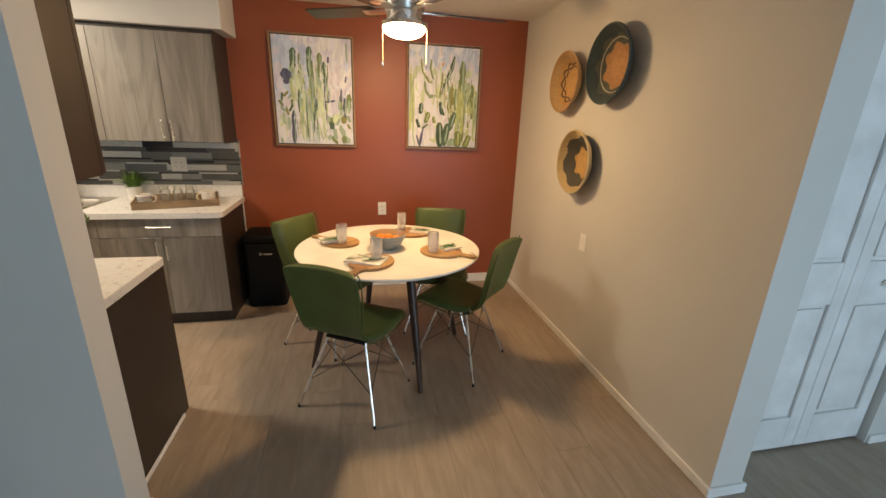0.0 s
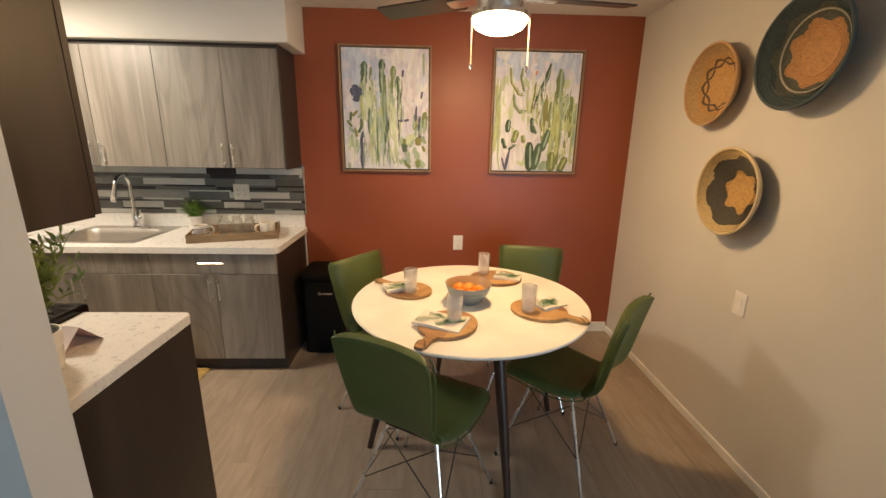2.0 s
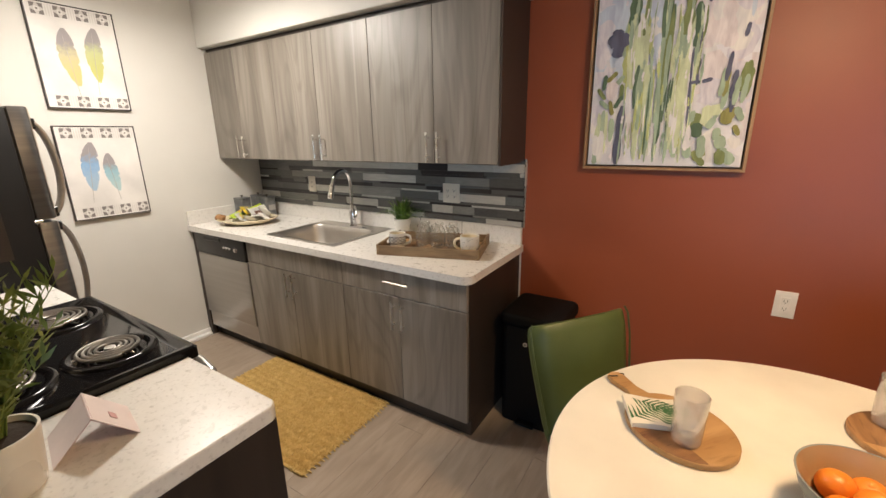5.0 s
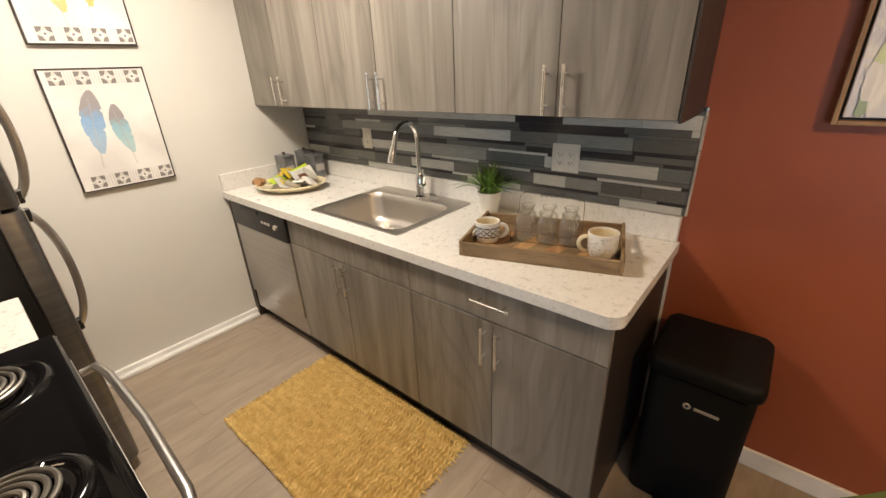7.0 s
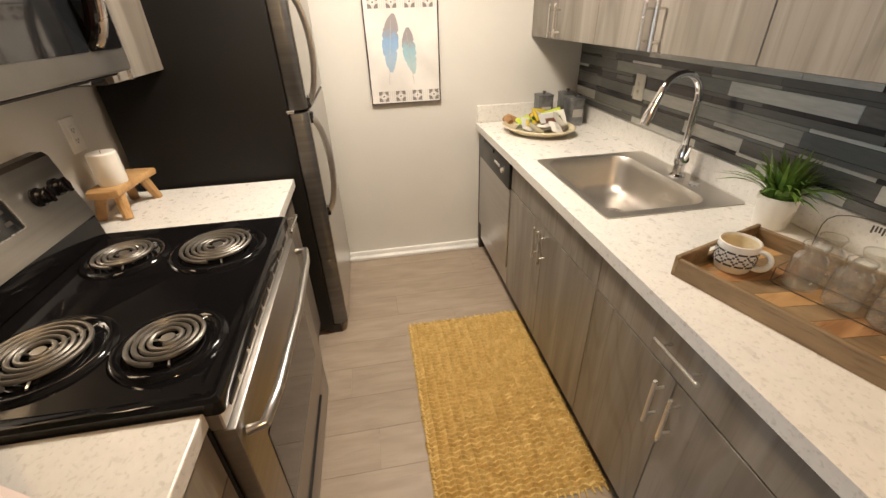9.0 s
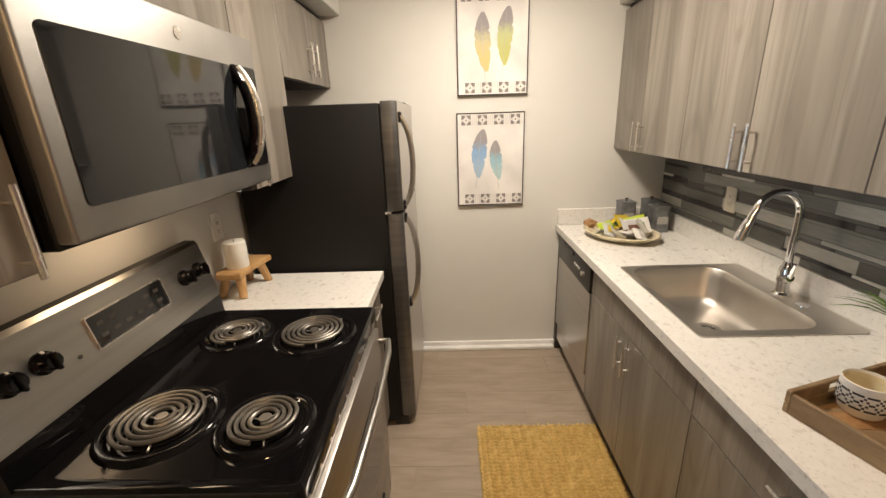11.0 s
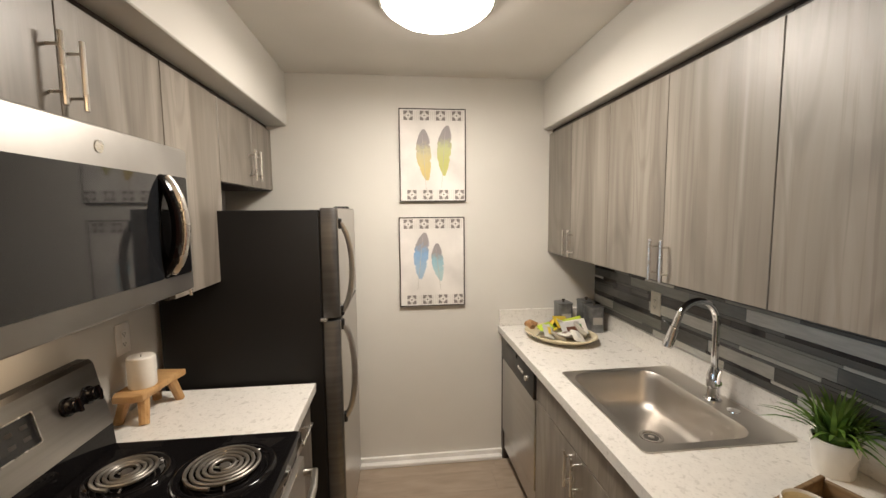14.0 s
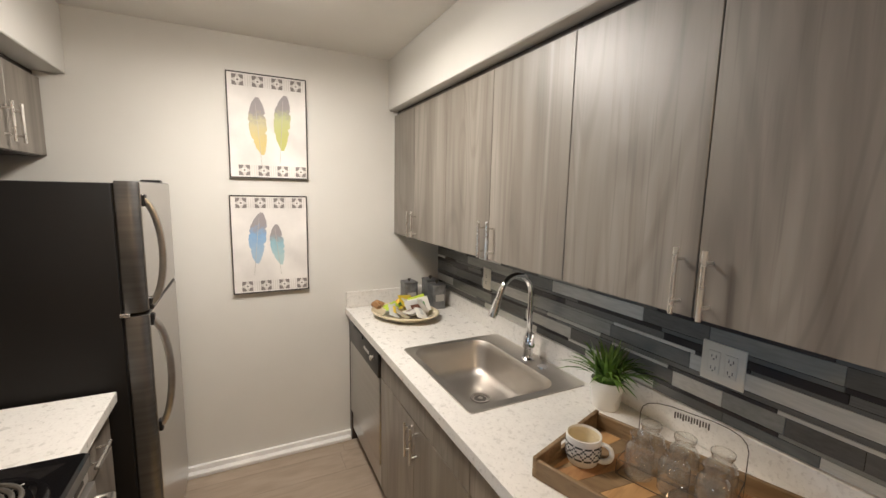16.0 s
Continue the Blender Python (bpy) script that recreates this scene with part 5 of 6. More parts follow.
def cactus_arms():
    c = Canvas(0.615, 0.83, 11)
    c.wash(["chalk", "blush_wash", "lime_pale", "chalk", "chalk"], 64)
    c.wash(["sky_wash", "chalk", "sky_wash", "lilac_wash"], 30, (0.22, 0.44))
    c.wash(["lime_pale", "spring", "chalk", "lime_pale"], 20, (-0.1, 0.16), (-0.5, -0.3), (0.03, 0.08))
    c.wash(["chalk", "blush_wash", "chalk"], 22, (-0.5, -0.1), (-0.45, 0.0))
    c.column(-0.46, -0.45, 0.30, 0.06, ["lime_pale", "spring", "sage", "chalk"], 10)
    c.column(0.02, -0.12, 0.24, 0.24, ["lime_pale", "spring", "spring", "chalk"], 26)
    c.column(0.12, -0.3, 0.16, 0.12, ["spring", "olive", "sage", "lime_pale"], 16)
    c.column(0.37, -0.2, 0.16, 0.16, ["sage", "spring", "lime_pale", "moss"], 20)
    c.column(0.46, -0.45, 0.1, 0.08, ["lime_pale", "sage", "spring"], 10)
    c.column(0.25, -0.5, 0.20, 0.12, ["moss", "sage", "moss", "spring"], 24)
    for pts, w, hue in (([(-0.33, 0.37), (-0.31, 0.25), (-0.22, 0.16), (-0.17, 0.15)], 0.04, "olive"), ([(-0.19, 0.37), (-0.20, 0.28), (-0.16, 0.18)], 0.035, "moss"), ([(-0.28, 0.16), (-0.26, 0.06), (-0.20, 0.01), (-0.12, 0.02)], 0.04, "moss"), ([(-0.10, 0.22), (-0.11, 0.12), (-0.10, 0.0)], 0.045, "spring"),
                        ([(-0.02, 0.26), (-0.03, 0.14), (-0.06, 0.0)], 0.035, "olive"), ([(0.14, 0.41), (0.10, 0.30), (0.03, 0.17), (-0.03, 0.06)], 0.045, "bottle"), ([(0.09, 0.2), (0.04, 0.09), (-0.04, 0.04)], 0.03, "moss"), ([(0.25, 0.08), (0.26, 0.22), (0.26, 0.37)], 0.085, "moss"), ([(0.31, -0.06), (0.38, 0.10), (0.36, 0.16), (0.31, 0.10)], 0.04, "sage"),
                        ([(0.02, 0.06), (0.05, -0.05), (0.09, -0.16)], 0.03, "olive"), ([(0.17, 0.1), (0.16, -0.02), (0.18, -0.12)], 0.035, "moss"), ([(-0.45, -0.2), (-0.44, -0.38), (-0.41, -0.5)], 0.014, "sage")):
        c.stroke(pts, w, hue)
        c.stroke([(x + 0.010, z) for x, z in pts], w * 0.3, "sage" if hue in ("bottle", "moss") else "lime_pale")
    c.dry(["chalk", "lime_pale", "blush_wash", "spring"], 50, (-0.2, 0.2), (-0.2, 0.2))
    c.dry(["sage", "moss", "lime_pale", "spring"], 36, (0.18, 0.48), (-0.5, 0.1))
    for x, z, h in ((-0.07, 0.33, 0.05), (-0.02, 0.34, 0.05), (-0.09, 0.29, 0.04)):
        c.pad(x, z, 0.04, h, 30, "blush_wash")
    c.pad(-0.03, 0.33, 0.025, 0.04, 10, "coral")
    for x, z, w, h, l, hue in ((-0.33, -0.11, 0.065, 0.11, 8, "bottle"), (-0.24, -0.20, 0.07, 0.12, 22, "moss"), (-0.37, -0.26, 0.05, 0.10, -28, "bottle"), (-0.27, -0.29, 0.03, 0.10, 62, "pine"), (-0.14, -0.22, 0.05, 0.07, -10, "moss"), (-0.04, -0.10, 0.05, 0.13, -8, "bottle"), (-0.01, -0.14, 0.04, 0.08, -30, "pine"),
                               (-0.05, -0.38, 0.10, 0.27, -4, "bottle"), (0.04, -0.37, 0.09, 0.24, 12, "pine"), (0.13, -0.23, 0.075, 0.20, 22, "pine"), (0.12, -0.45, 0.10, 0.12, 70, "sage"), (0.22, -0.42, 0.10, 0.18, 0, "moss"), (0.36, -0.44, 0.09, 0.16, 30, "moss")):
        c.pad(x, z, w, h, l, hue)
        c.pad(x + 0.012, z + 0.01, w * 0.26, h * 0.75, l, "sage" if hue != "moss" else "spring")
    for pts in ([(-0.34, -0.5), (-0.33, -0.40), (-0.29, -0.31)], [(-0.39, -0.38), (-0.36, -0.45), (-0.34, -0.5)], [(-0.30, -0.36), (-0.32, -0.43), (-0.34, -0.5)]):
        c.stroke(pts, 0.022, "slate")
    return c


def painting(x, z, art, label):
    p = thing("painting", (x, 4.05, z), label, "painting", "pair of cactus paintings")
    w, h = 0.655, 0.87
    q = 0.012
    part("frame", join(*[bx(*d, 0.0015) for d in ((-w / 2, -w / 2 + q, -0.042, 0, -h / 2, h / 2), (w / 2 - q, w / 2, -0.042, 0, -h / 2, h / 2), (-w / 2 + q, w / 2 - q, -0.042, 0, h / 2 - q, h / 2), (-w / 2 + q, w / 2 - q, -0.042, 0, -h / 2, -h / 2 + q))]), FRAME_WOOD, p, "slim natural wood frame")
    part("backing", bx(-w / 2 + q, w / 2 - q, -0.01, -0.002, -h / 2 + q, h / 2 - q), FRAME_DARK, p)
    part("canvas", bx(-0.3075, 0.3075, -0.034, -0.0101, -0.415, 0.415, 0.002), CANVAS_COOL, p)
    part("brushwork", moved(art.bm, Matrix.Translation((0, -0.0343, 0))), PAINTS, p, "loose painted green cactus strokes")["kind"] = "stuff"
    return p


painting(-0.17, 1.757, cactus_columns(), "framed painting of tall green column cacti")
painting(0.926, 1.756, cactus_arms(), "framed painting of branching and paddle cacti")


# ---- feather prints on the west wall ----
def feather_bm(w, h, bend, r):
    bm = bmesh.new()
    n = 26
    L, R = [], []
    for i in range(n + 1):
        u = i / n
        half = w / 2 * max(math.sin(math.pi * (0.03 + 0.95 * u) ** 1.15), 0.02) ** 0.62
        cx = bend * (u - 0.5) ** 2 * 4
        j = r.uniform(-0.02, 0.02) * w + (0.07 * w if i in (7, 15) else 0)
        L.append(bm.verts.new((0, cx - half + j, h * u)))
        R.append(bm.verts.new((0, cx + half - (r.uniform(-0.02, 0.02) * w + (0.12 * w if i in (10, 18) else 0)), h * u)))
    for i in range(n):
        bm.faces.new((L[i], R[i], R[i + 1], L[i + 1]))
    return bm


def feather_print(yc, zc, h, feathers, label):
    f = thing("feather_print", (-3.17, yc, zc), label, "picture", "pair of feather prints")
    w, q = 0.405, 0.006
    part("frame", join(*[bx(*d, 0.001) for d in ((0, 0.022, -w / 2, -w / 2 + q, -h / 2, h / 2), (0, 0.022, w / 2 - q, w / 2, -h / 2, h / 2), (0, 0.022, -w / 2 + q, w / 2 - q, h / 2 - q, h / 2), (0, 0.022, -w / 2 + q, w / 2 - q, -h / 2, -h / 2 + q))]), FRAME_DARK, f, "thin dark frame")
    part("canvas", bx(0.001, 0.018, -w / 2 + q, w / 2 - q, -h / 2 + q, h / 2 - q), PAPER, f)
    pr = bmesh.new()

    def quad(y0, y1, z0, z1, mi, lay):
        fc = pr.faces.new([pr.verts.new((0.0183 + 0.0002 * lay, a, b)) for a, b in ((y0, z0), (y1, z0), (y1, z1), (y0, z1))])
        fc.material_index = mi

    def poly(pts, mi, lay):
        fc = pr.faces.new([pr.verts.new((0.0183 + 0.0002 * lay, a, b)) for a, b in pts])
        fc.material_index = mi

    s = 0.056
    for top in (1, -1):
        zz = top * (h / 2 - 0.014 - s / 2)
        for k in range(4):
            cy = -0.142 + 0.0975 * k + (0.012 if top < 0 else -0.004)
            quad(cy - s / 2, cy + s / 2, zz - s / 2, zz + s / 2, 1, 0)
            for a in range(4):
                t = radians(45 + 90 * a)
                ex, ez = math.cos(t), math.sin(t)
                c0, c1 = cy + ex * 0.64 * s, zz + ez * 0.64 * s
                poly([(cy + (s / 2) * (1 if ex > 0 else -1), zz + (s / 2) * (1 if ez > 0 else -1)), (cy + (s / 2) * (1 if ex > 0 else -1), zz + 0.08 * s * (1 if ez > 0 else -1)), (cy + 0.2 * s * (1 if ex > 0 else -1), zz + 0.2 * s * (1 if ez > 0 else -1)), (cy + 0.08 * s * (1 if ex > 0 else -1), zz + (s / 2) * (1 if ez > 0 else -1))], 0, 1)
            poly([(cy + 0.3 * s * math.cos(radians(45 * b)) * (1 if b % 2 else 0.7), zz + 0.3 * s * math.sin(radians(45 * b)) * (1 if b % 2 else 0.7)) for b in range(8)], 2, 2)
            poly([(cy + 0.1 * s * math.cos(radians(45 * b)), zz + 0.1 * s * math.sin(radians(45 * b))) for b in range(8)], 0, 3)
            for b in range(3):
                y0 = cy + s / 2 + 0.007 + b * 0.012
                quad(y0, y0 + 0.004, zz - s / 2, zz + s / 2, 1, 0) if y0 < w / 2 - 0.02 else None
    part("border_print", pr, [BORDER_DARK, BORDER_GREY, PAPER], f, "dark geometric tile border")["kind"] = "stuff"
    rng = random.Random(3)
    for dy, dz, fw, fh, lean, tint in feathers:
        lowpart = part("feather", moved(feather_bm(fw, fh, fw * 0.12, rng), pose(0.0186, dy, dz, lean)), tint, f, "watercolour feather")
        part("quill", moved(tube([(0.0192, 0, fh * 0.9), (0.0192, 0, 0), (0.0192, 0, -fh * 0.24)], 0.0012, 5), pose(0, dy, dz, lean)), PRINT_GREY, lowpart)


GREY = (0.30, 0.275, 0.28)
Y1 = feather_tint("yellow_feather", (0.58, 0.47, 0.20), (0.50, 0.46, 0.28), GREY, -0.15, 0.155)
Y2 = feather_tint("lime_feather", (0.46, 0.46, 0.16), (0.46, 0.48, 0.24), GREY, -0.12, 0.18)
B1 = feather_tint("blue_feather", (0.34, 0.46, 0.58), (0.22, 0.37, 0.58), GREY, -0.105, 0.185)
B2 = feather_tint("teal_feather", (0.40, 0.54, 0.55), (0.27, 0.44, 0.52), GREY, -0.12, 0.115)
feather_print(2.982, 1.955, 0.555, [(-0.045, -0.15, 0.092, 0.305, 4, Y1), (0.058, -0.12, 0.088, 0.30, -4, Y2)], "framed watercolour print of two yellow feathers")
feather_print(2.972, 1.305, 0.555, [(-0.085, -0.105, 0.092, 0.29, -6, B1), (0.045, -0.12, 0.075, 0.235, 6, B2)], "framed watercolour print of two blue feathers")


# ---- baskets on the east wall ----
def basket(yc, zc, r, deep, material, edge, label):
    b = thing("wall_basket", (1.67, yc, zc), label, "basket", "woven baskets on the wall")
    prof = [(0, 0.004), (r * 0.35, 0.006)]
    n = 13
    for k in range(n):
        u = k / (n - 1)
        rr, zz = r * (0.42 + 0.58 * u), 0.008 + deep * u ** 1.6
        prof += [(rr - 0.003, zz + 0.003), (rr, zz)]
    inner = prof + [(r + 0.006, deep + 0.012), (r + 0.004, deep)]
    outer = [(r * (0.44 + 0.56 * k / 8) + 0.004, deep * (k / 8) ** 1.6) for k in range(8, -1, -1)] + [(0, 0.0)]
    turn = pose(0, 0, 0, 0, -90, 0)
    ob = part("weave", lathe(inner + outer, 56), material, b, "coiled woven grass", True)
    ob.matrix_basis = turn
    rim = part("rim", tube([(r * math.cos(2 * math.pi * k / 56), r * math.sin(2 * math.pi * k / 56), deep + 0.008) for k in range(56)], 0.007, 8, True), edge, b, "bound rim", True)
    rim.matrix_basis = turn
    return b


TEAL, RUST = (0.055, 0.080, 0.088), (0.48, 0.30, 0.15)
basket(3.10, 1.853, 0.195, 0.075, woven("basket_scallop", (0.52, 0.31, 0.12), (0.12, 0.085, 0.055), (0.50, 0.34, 0.17), 5, 0.115, 0.15, 0.014, 0.0, True), plain("rust_rim", RUST, 0.8), "round straw basket with a dark scalloped ring")
basket(2.573, 1.907, 0.21, 0.085, woven("basket_blue", (0.50, 0.27, 0.12), (0.11, 0.12, 0.10), TEAL, 7, 0.125, 0.165, 0.010, 0.147), plain("teal_rim", TEAL, 0.8), "dark teal rimmed round basket with tan centre")
basket(2.833, 1.334, 0.205, 0.08, woven("basket_star", (0.54, 0.33, 0.12), (0.085, 0.08, 0.065), (0.56, 0.43, 0.23), 6, 0.095, 0.168, 0.012), plain("straw_rim", (0.58, 0.47, 0.28), 0.8), "pale straw basket with a dark star ring")


# ---- switch and outlets ----
def plate(name, at, turn, w, h, gangs, label, plastic=None):
    plastic = plastic or PLATE_PLASTIC
    p = thing(name, at, label, "outlet", rz=turn)
    part("plate", bx(-w / 2, w / 2, -0.006, 0, -h / 2, h / 2, 0.002, 2), plastic, p, "", True)
    for i in range(gangs):
        cx = (i - (gangs - 1) / 2) * 0.046
        ins = part("socket", bx(cx - 0.016, cx + 0.016, -0.0085, -0.005, -0.033, 0.033, 0.001), plastic, p)
        if name == "outlet":
            for s in (-0.017, 0.017):
                part("slot", join(bx(cx - 0.007, cx - 0.005, -0.0092, -0.008, s - 0.004, s + 0.005), bx(cx + 0.005, cx + 0.007, -0.0092, -0.008, s - 0.004, s + 0.005), bx(cx - 0.002, cx + 0.002, -0.0092, -0.008, s - 0.010, s - 0.006)), SLOT, ins)
    return p


plate("outlet", (0.38, 4.05, 0.768), 0, 0.075, 0.118, 1, "white wall outlet on the red wall")
plate("light_switch", (1.67, 2.70, 0.804), -90, 0.075, 0.118, 1, "white rocker switch plate on the wall")
plate("outlet", (-1.27, 4.0335, 1.152), 0, 0.118, 0.116, 2, "cream double outlet plate set in the tiles", PLATE_CREAM)
plate("outlet", (-2.51, 4.0335, 1.152), 0, 0.075, 0.116, 1, "cream outlet plate set in the tiles", PLATE_CREAM)
plate("outlet", (-2.20, 1.765, 1.17), 180, 0.072, 0.112, 1, "white outlet above the small worktop")

# ---- bin ----
tc = thing("trash_can", (-0.615, 3.83, 0), "black plastic trash can with a lid beside the cabinet", "trash can")
part("body", slab(rounded(-0.15, 0.15, -0.155, 0.155, 0.04), 0, 0.56, 0.004), BIN_BLACK, tc, "", True)
part("lid", slab(rounded(-0.163, 0.163, -0.168, 0.168, 0.045), 0.561, 0.625, 0.022, 3), BIN_BLACK, tc, "", True)
part("badge", join(moved(lathe([(0.012, 0), (0.011, 0.002), (0.006, 0.002), (0.005, 0.0005)], 16), pose(-0.02, -0.155, 0.47, 90)), bx(0.0, 0.07, -0.1565, -0.155, 0.464, 0.475)), PRINT_GREY, tc, "small grey plain badge")
part("pedal", bx(-0.05, 0.05, -0.19, -0.15, 0.015, 0.03, 0.005), BIN_BLACK, tc)

# ---- on the sink worktop ----
def grass_blades(n, r0, height, spread, wide, rng, droop=0.5):
    bm = bmesh.new()
    for _ in range(n):
        a, b0 = rng.uniform(0, 2 * math.pi), rng.uniform(0, r0)
        out = rng.uniform(0.15, 1.0) * spread
        h = height * rng.uniform(0.55, 1.0) * (1 - 0.35 * out / spread)
        d, s = Vector((math.cos(a), math.sin(a), 0)), Vector((-math.sin(a), math.cos(a), 0))
        p0 = d * b0
        prev = None
        w = wide * rng.uniform(0.7, 1.2)
        for k in range(6):
            u = k / 5
            c = p0 + d * out * (u ** 1.6) + Z * h * (u - droop * (out / spread) * u ** 3)
            ww = w * (1 - u ** 2.2) + 0.0004
            cur = (bm.verts.new(c - s * ww), bm.verts.new(c + s * ww))
            if prev:
                bm.faces.new((prev[0], prev[1], cur[1], cur[0]))
            prev = cur
    return bm


def pot(parent, r, h):
    part("pot", lathe([(0, 0), (r * 0.80, 0), (r * 0.84, 0.004), (r, h - 0.004), (r, h), (r * 0.93, h), (r * 0.9, h - 0.012), (0, h - 0.012)], 36), CERAMIC, parent, "plain white ceramic pot", True)
    part("soil", lathe([(r * 0.9, h - 0.011), (r * 0.5, h - 0.007), (0, h - 0.006)], 24), SOIL, parent)


gp = thing("potted_plant", (-1.595, 3.955, 0.882), "small grassy green plant in a white pot", "plant")
pot(gp, 0.055, 0.10)
part("foliage", moved(grass_blades(120, 0.04, 0.20, 0.165, 0.0078, random.Random(4), 0.55), pose(0, 0, 0.09)), LEAF, gp, "thin arching green blades")["kind"] = "stuff"

TR = 17.5
tray = thing("serving_tray", (-1.20, 3.735, 0.8822), "rustic wooden serving tray with chevron base", "tray", rz=TR)
tm = pose(-1.20, 3.735, 0.8822, 0, 0, TR)
TW, TD = 0.265, 0.165
part("base", bx(-TW, TW, -TD, TD, 0.0, 0.008, 0.001), TRAY_WOOD, tray)
for i in range(-2, 9):
    x0 = -TW + 0.012 + i * 0.0575
    pts = [(max(min(x, TW - 0.012), -TW + 0.012), y) for x, y in ((x0, -TD + 0.012), (x0 + 0.056, -TD + 0.012), (x0 + 0.056 + 0.13, TD - 0.012), (x0 + 0.13, TD - 0.012))]
    if max(pts[1][0] - pts[0][0], pts[2][0] - pts[3][0]) > 0.02:
        part("slat", slab(pts, 0.0081, 0.0105), (ACACIA, TRAY_WOOD, MANGO, TRAY_WOOD)[i % 4], tray)
part("front_rail", bx(-TW, TW, -TD - 0.012, -TD, 0, 0.052, 0.002), TRAY_WOOD, tray)
part("back_rail", bx(-TW, TW, TD, TD + 0.012, 0, 0.052, 0.002), TRAY_WOOD, tray)
for sx in (-1, 1):
    x0, x1 = sorted((sx * TW, sx * (TW + 0.012)))
    part("side_rail", join(bx(x0, x1, -TD - 0.012, TD + 0.012, 0, 0.026, 0.002), bx(x0, x1, -TD - 0.012, -0.05, 0.026, 0.058, 0.002), bx(x0, x1, 0.05, TD + 0.012, 0.026, 0.058, 0.002), bx(x0, x1, -0.05, 0.05, 0.048, 0.058, 0.002)), TRAY_WOOD, tray)


def on_tray(x, y, z=0.0106):
    return tm @ Vector((x, y, z))


def mug(at, rz, r, h, band, label):
    m = thing("mug", at, label, "mug", rz=rz)
    part("cup", lathe([(0, 0), (r * 0.78, 0), (r * 0.86, 0.004), (r, h * 0.35), (r * 1.02, h), (r * 0.96, h + 0.001), (r * 0.93, h - 0.004), (r * 0.9, h * 0.3), (r * 0.7, 0.007), (0, 0.006)], 36), CERAMIC if band else LINEN, m, "", True)
    part("inside", lathe([(r * 0.925, h - 0.006), (r * 0.895, h * 0.32), (r * 0.69, 0.0085), (0, 0.008)], 36), CREAM, m, "cream glazed inside", True)
    part("handle", tube(bezier((r * 0.95, 0, h * 0.82), (r * 1.9, 0, h * 0.95), (r * 1.8, 0, h * 0.15), (r * 0.9, 0, h * 0.22), 12), 0.0058, 10, flat=1.3), CREAM if not band else CERAMIC, m, "", True)
    if band:
        bm = bmesh.new()
        rows, cols = 7, 60
        for i in range(rows):
            for k in range(cols):
                c = (k % 5) - 2
                ro = i - 3
                if abs(abs(c) + abs(ro) - 2) < 0.8 or i in (0, rows - 1) and k % 5 != 2:
                    a0, a1 = 2 * math.pi * k / cols, 2 * math.pi * (k + 1) / cols
                    z0, z1 = h * (0.30 + 0.5 * i / rows), h * (0.30 + 0.5 * (i + 0.9) / rows)
                    rr = r * 1.02 + 0.0008
                    bm.faces.new([bm.verts.new((rr * math.cos(a), rr * math.sin(a), z)) for a, z in ((a0, z0), (a1, z0), (a1, z1), (a0, z1))])
        part("band", bm, PRINT_DARK, m, "dark printed diamond band")
    else:
        bm = bmesh.new()
        rng = random.Random(8)
        for _ in range(60):
            a0, z0 = rng.uniform(0, 2 * math.pi), rng.uniform(0.12, 0.85) * h
            rr = r * 1.021
            bm.faces.new([bm.verts.new((rr * math.cos(a), rr * math.sin(a), z)) for a, z in ((a0, z0), (a0 + 0.10, z0 + 0.002), (a0 + 0.12, z0 + 0.007), (a0 + 0.03, z0 + 0.005))])
        part("speckles", bm, PRINT_GREY, m, "grey brushed speckles")
    return m


mug(on_tray(-0.212, -0.03), 30, 0.046, 0.080, True, "white mug with a dark geometric band")
mug(on_tray(0.205, -0.055), -145, 0.050, 0.088, False, "speckled white mug standing on the tray")

rackm = on_tray(0.0, 0.055)
rack = thing("bottle_rack", rackm, "dark wire rack with a hooped back on the tray", "rack", rz=TR)
RW, RD = 0.125, 0.072
loops = [tube([(x, y, z) for x, y in rounded(-RW, RW, -RD, RD, 0.01, 3)], 0.0011, 6, True) for z in (0.003, 0.045)]
part("basket", join(*loops, *[tube([(x, y, 0.003), (x, y, 0.045)], 0.001, 6) for x in (-RW, RW) for y in (-RD, RD)], *[tube([(-RW, y, 0.003), (RW, y, 0.003)], 0.0009, 6) for y in (0.0,)]), WIRE, rack, "dark wire basket")
part("hoop", tube([(-RW, RD, 0.045), (-RW, RD, 0.122), (-RW + 0.005, RD, 0.140), (-RW + 0.018, RD, 0.154), (-RW + 0.04, RD, 0.163), (-0.05, RD, 0.168), (0.05, RD, 0.168), (RW - 0.04, RD, 0.163), (RW - 0.018, RD, 0.154), (RW - 0.005, RD, 0.140), (RW, RD, 0.122), (RW, RD, 0.045)], 0.0012, 8), WIRE, rack, "wire hoop")
bars = bmesh.new()
for k in range(13):
    bars = join(bars, bx(-0.04 + k * 0.0065, -0.0365 + k * 0.0065, RD - 0.001, RD + 0.001, 0.140 + (0.004 if k % 3 else 0.0), 0.158))
part("lettering_bars", bars, WIRE, rack, "row of small cut metal bars")
jar_prof = [(0, 0), (0.032, 0), (0.0352, 0.003), (0.0354, 0.006), (0.0354, 0.066), (0.0345, 0.072), (0.0315, 0.080), (0.0245, 0.089), (0.0228, 0.094), (0.0225, 0.100), (0.0262, 0.106), (0.0268, 0.112), (0.0255, 0.114), (0.024, 0.112)]
jar0 = None
